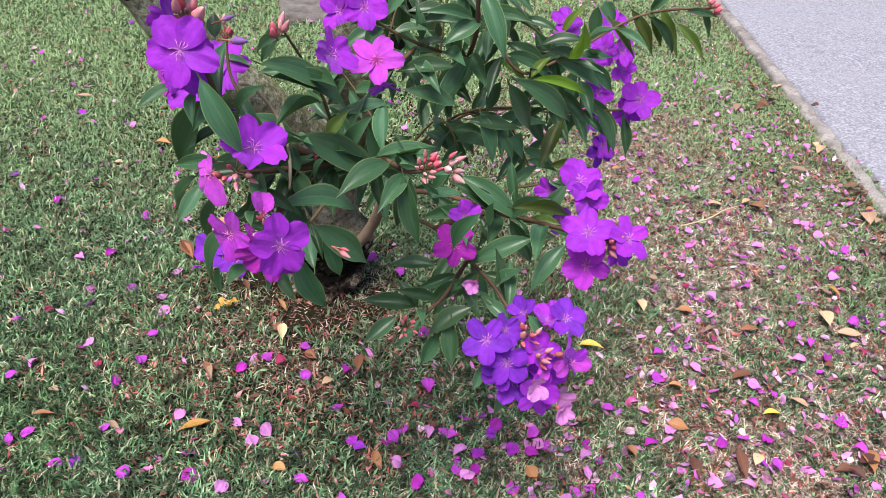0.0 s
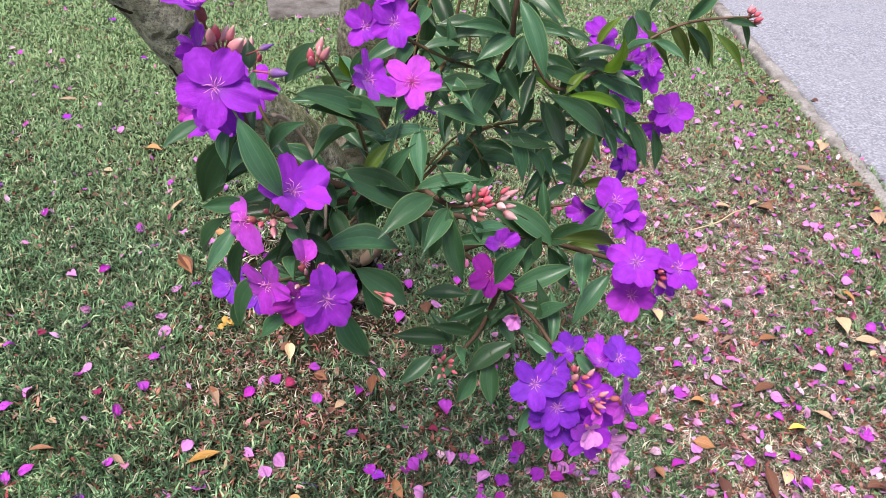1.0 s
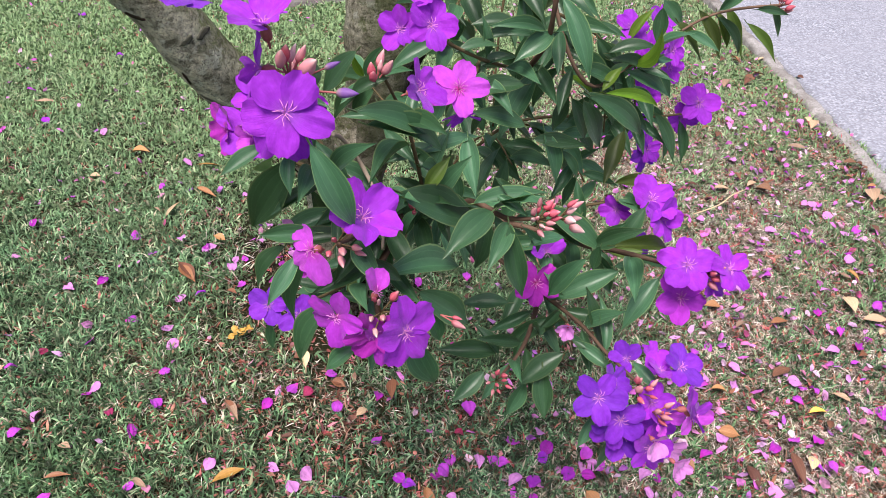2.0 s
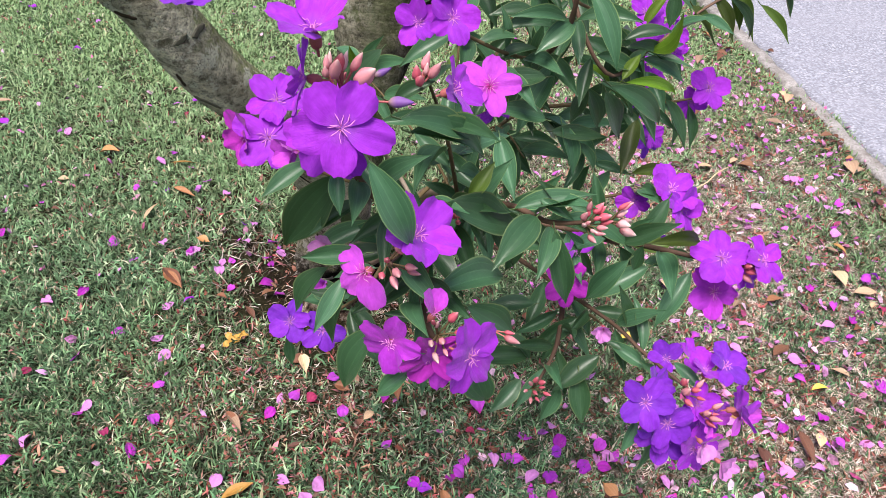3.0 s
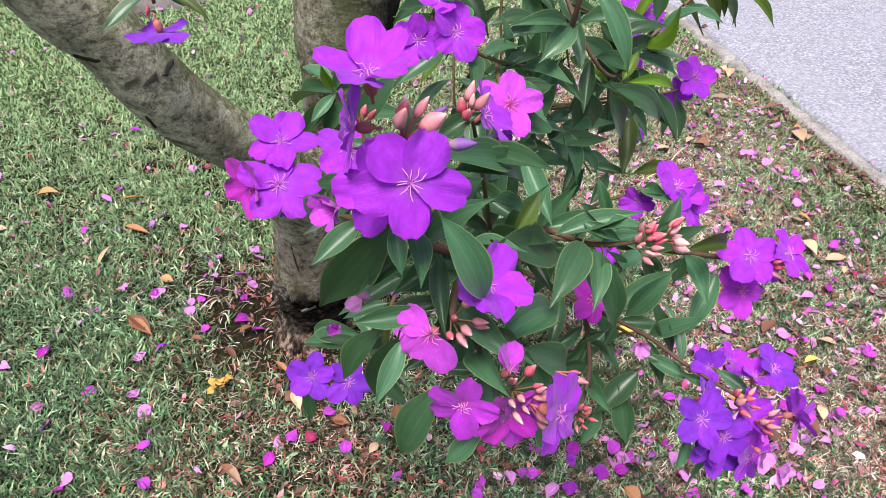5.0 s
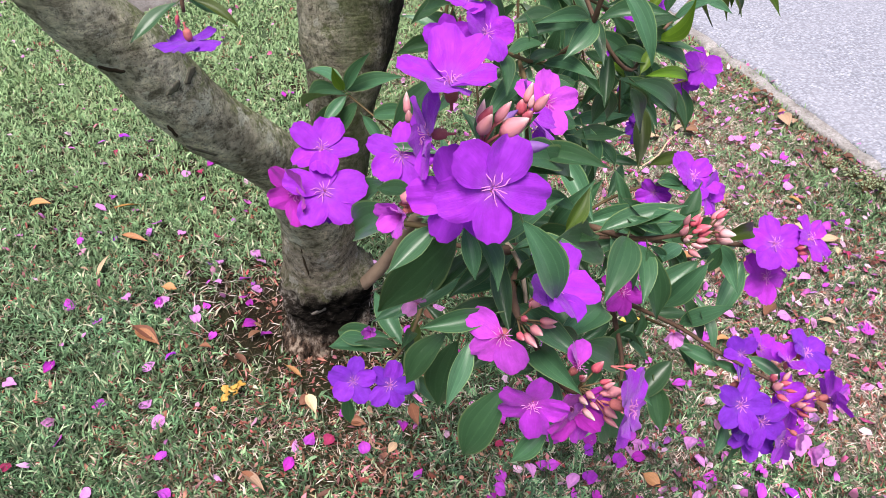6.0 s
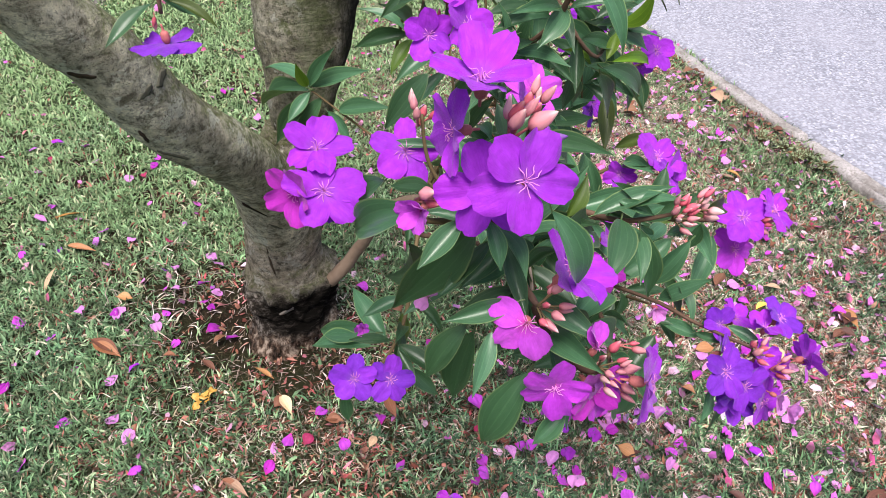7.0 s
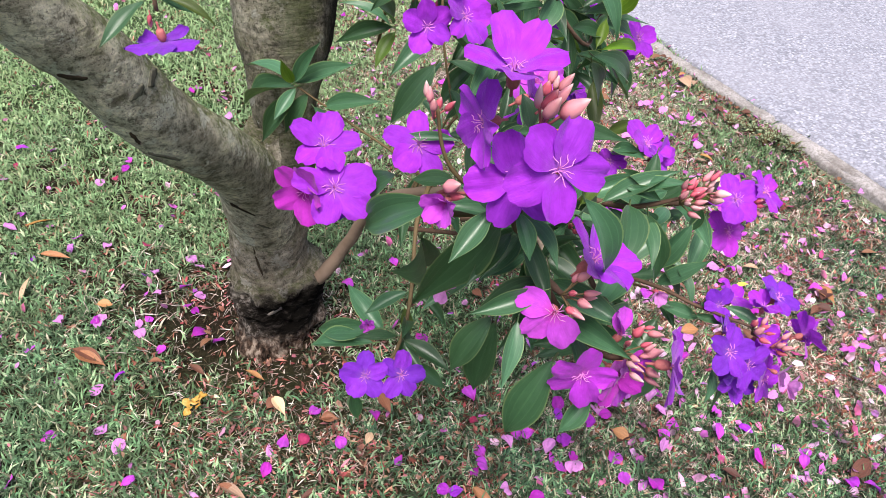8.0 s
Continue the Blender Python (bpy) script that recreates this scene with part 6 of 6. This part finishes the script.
gx, gy, rng = scatter(3, 200000, lambda x, y: 0.07 + 0.30 * np.clip(3.5 * patchy(4.1 * x, 4.3 * y + 2) - 2.0, 0, 1) + 0.55 * thin_patch(x, y) * patchy(6 * x, 5 * y) + 0.40 * bare(x, y) * (1 - 0.75 * mulch(x, y)) * (0.15 + 0.85 * patchy(2.3 * x, 2.9 * y)) * np.where(x > 0.1, 1.0, 0.8) + 0.50 * np.clip(4 * patchy(5.3 * x + 2, 5.7 * y) - 2.7, 0, 1) * np.clip((x - 0.0) / 0.4, 0, 1) + 0.05 * mulch(x, y) + 0.75 * np.exp(-((x - edge_x(y) + 0.05) / 0.06) ** 2) * np.clip(1.6 * patchy(3 * x, 4 * y) - 0.2, 0, 1))
n = len(gx)
litter = blades("litter", gx, gy, rng.uniform(0.006, 0.022, n) * rng.uniform(0.6, 1.3, n), rng.uniform(0.0012, 0.0058, n) * np.where(rng.uniform(0, 1, n) < 0.18, 1.7, 1.0), rng.uniform(0.5, 1.6, n), LITTER, 3, 0.008, 0.3)
tagged(litter, "small red and brown scraps of shed sepals and leaves", "leaf litter", kind="stuff")
gx, gy, rng = scatter(4, 7000, lambda x, y: 0.05 + 0.12 * (y > 1.5) + 0.75 * np.clip((x + 0.1) / 0.9, 0, 1) * np.clip(3.4 - y, 0.2, 1))
n = len(gx)
scraps = blades("petal_scraps", gx, gy, rng.uniform(0.012, 0.027, n), rng.uniform(0.008, 0.018, n), rng.uniform(0.7, 1.6, n), SCRAP, 4, 0.013, 0.3)
tagged(scraps, "shrivelled pink and violet petal scraps in the grass", "petal scraps", kind="stuff")
gx, gy, rng = scatter(5, 170000, lambda x, y: 1 - 0.9 * ((x > -0.5 - 0.55 * y) & (y > 0.35) & (y < 4.9)), True)
n = len(gx)
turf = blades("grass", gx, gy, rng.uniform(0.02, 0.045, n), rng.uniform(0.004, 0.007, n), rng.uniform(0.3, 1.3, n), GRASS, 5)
tagged(turf, "green lawn grass of the garden further off", "grass", kind="stuff")
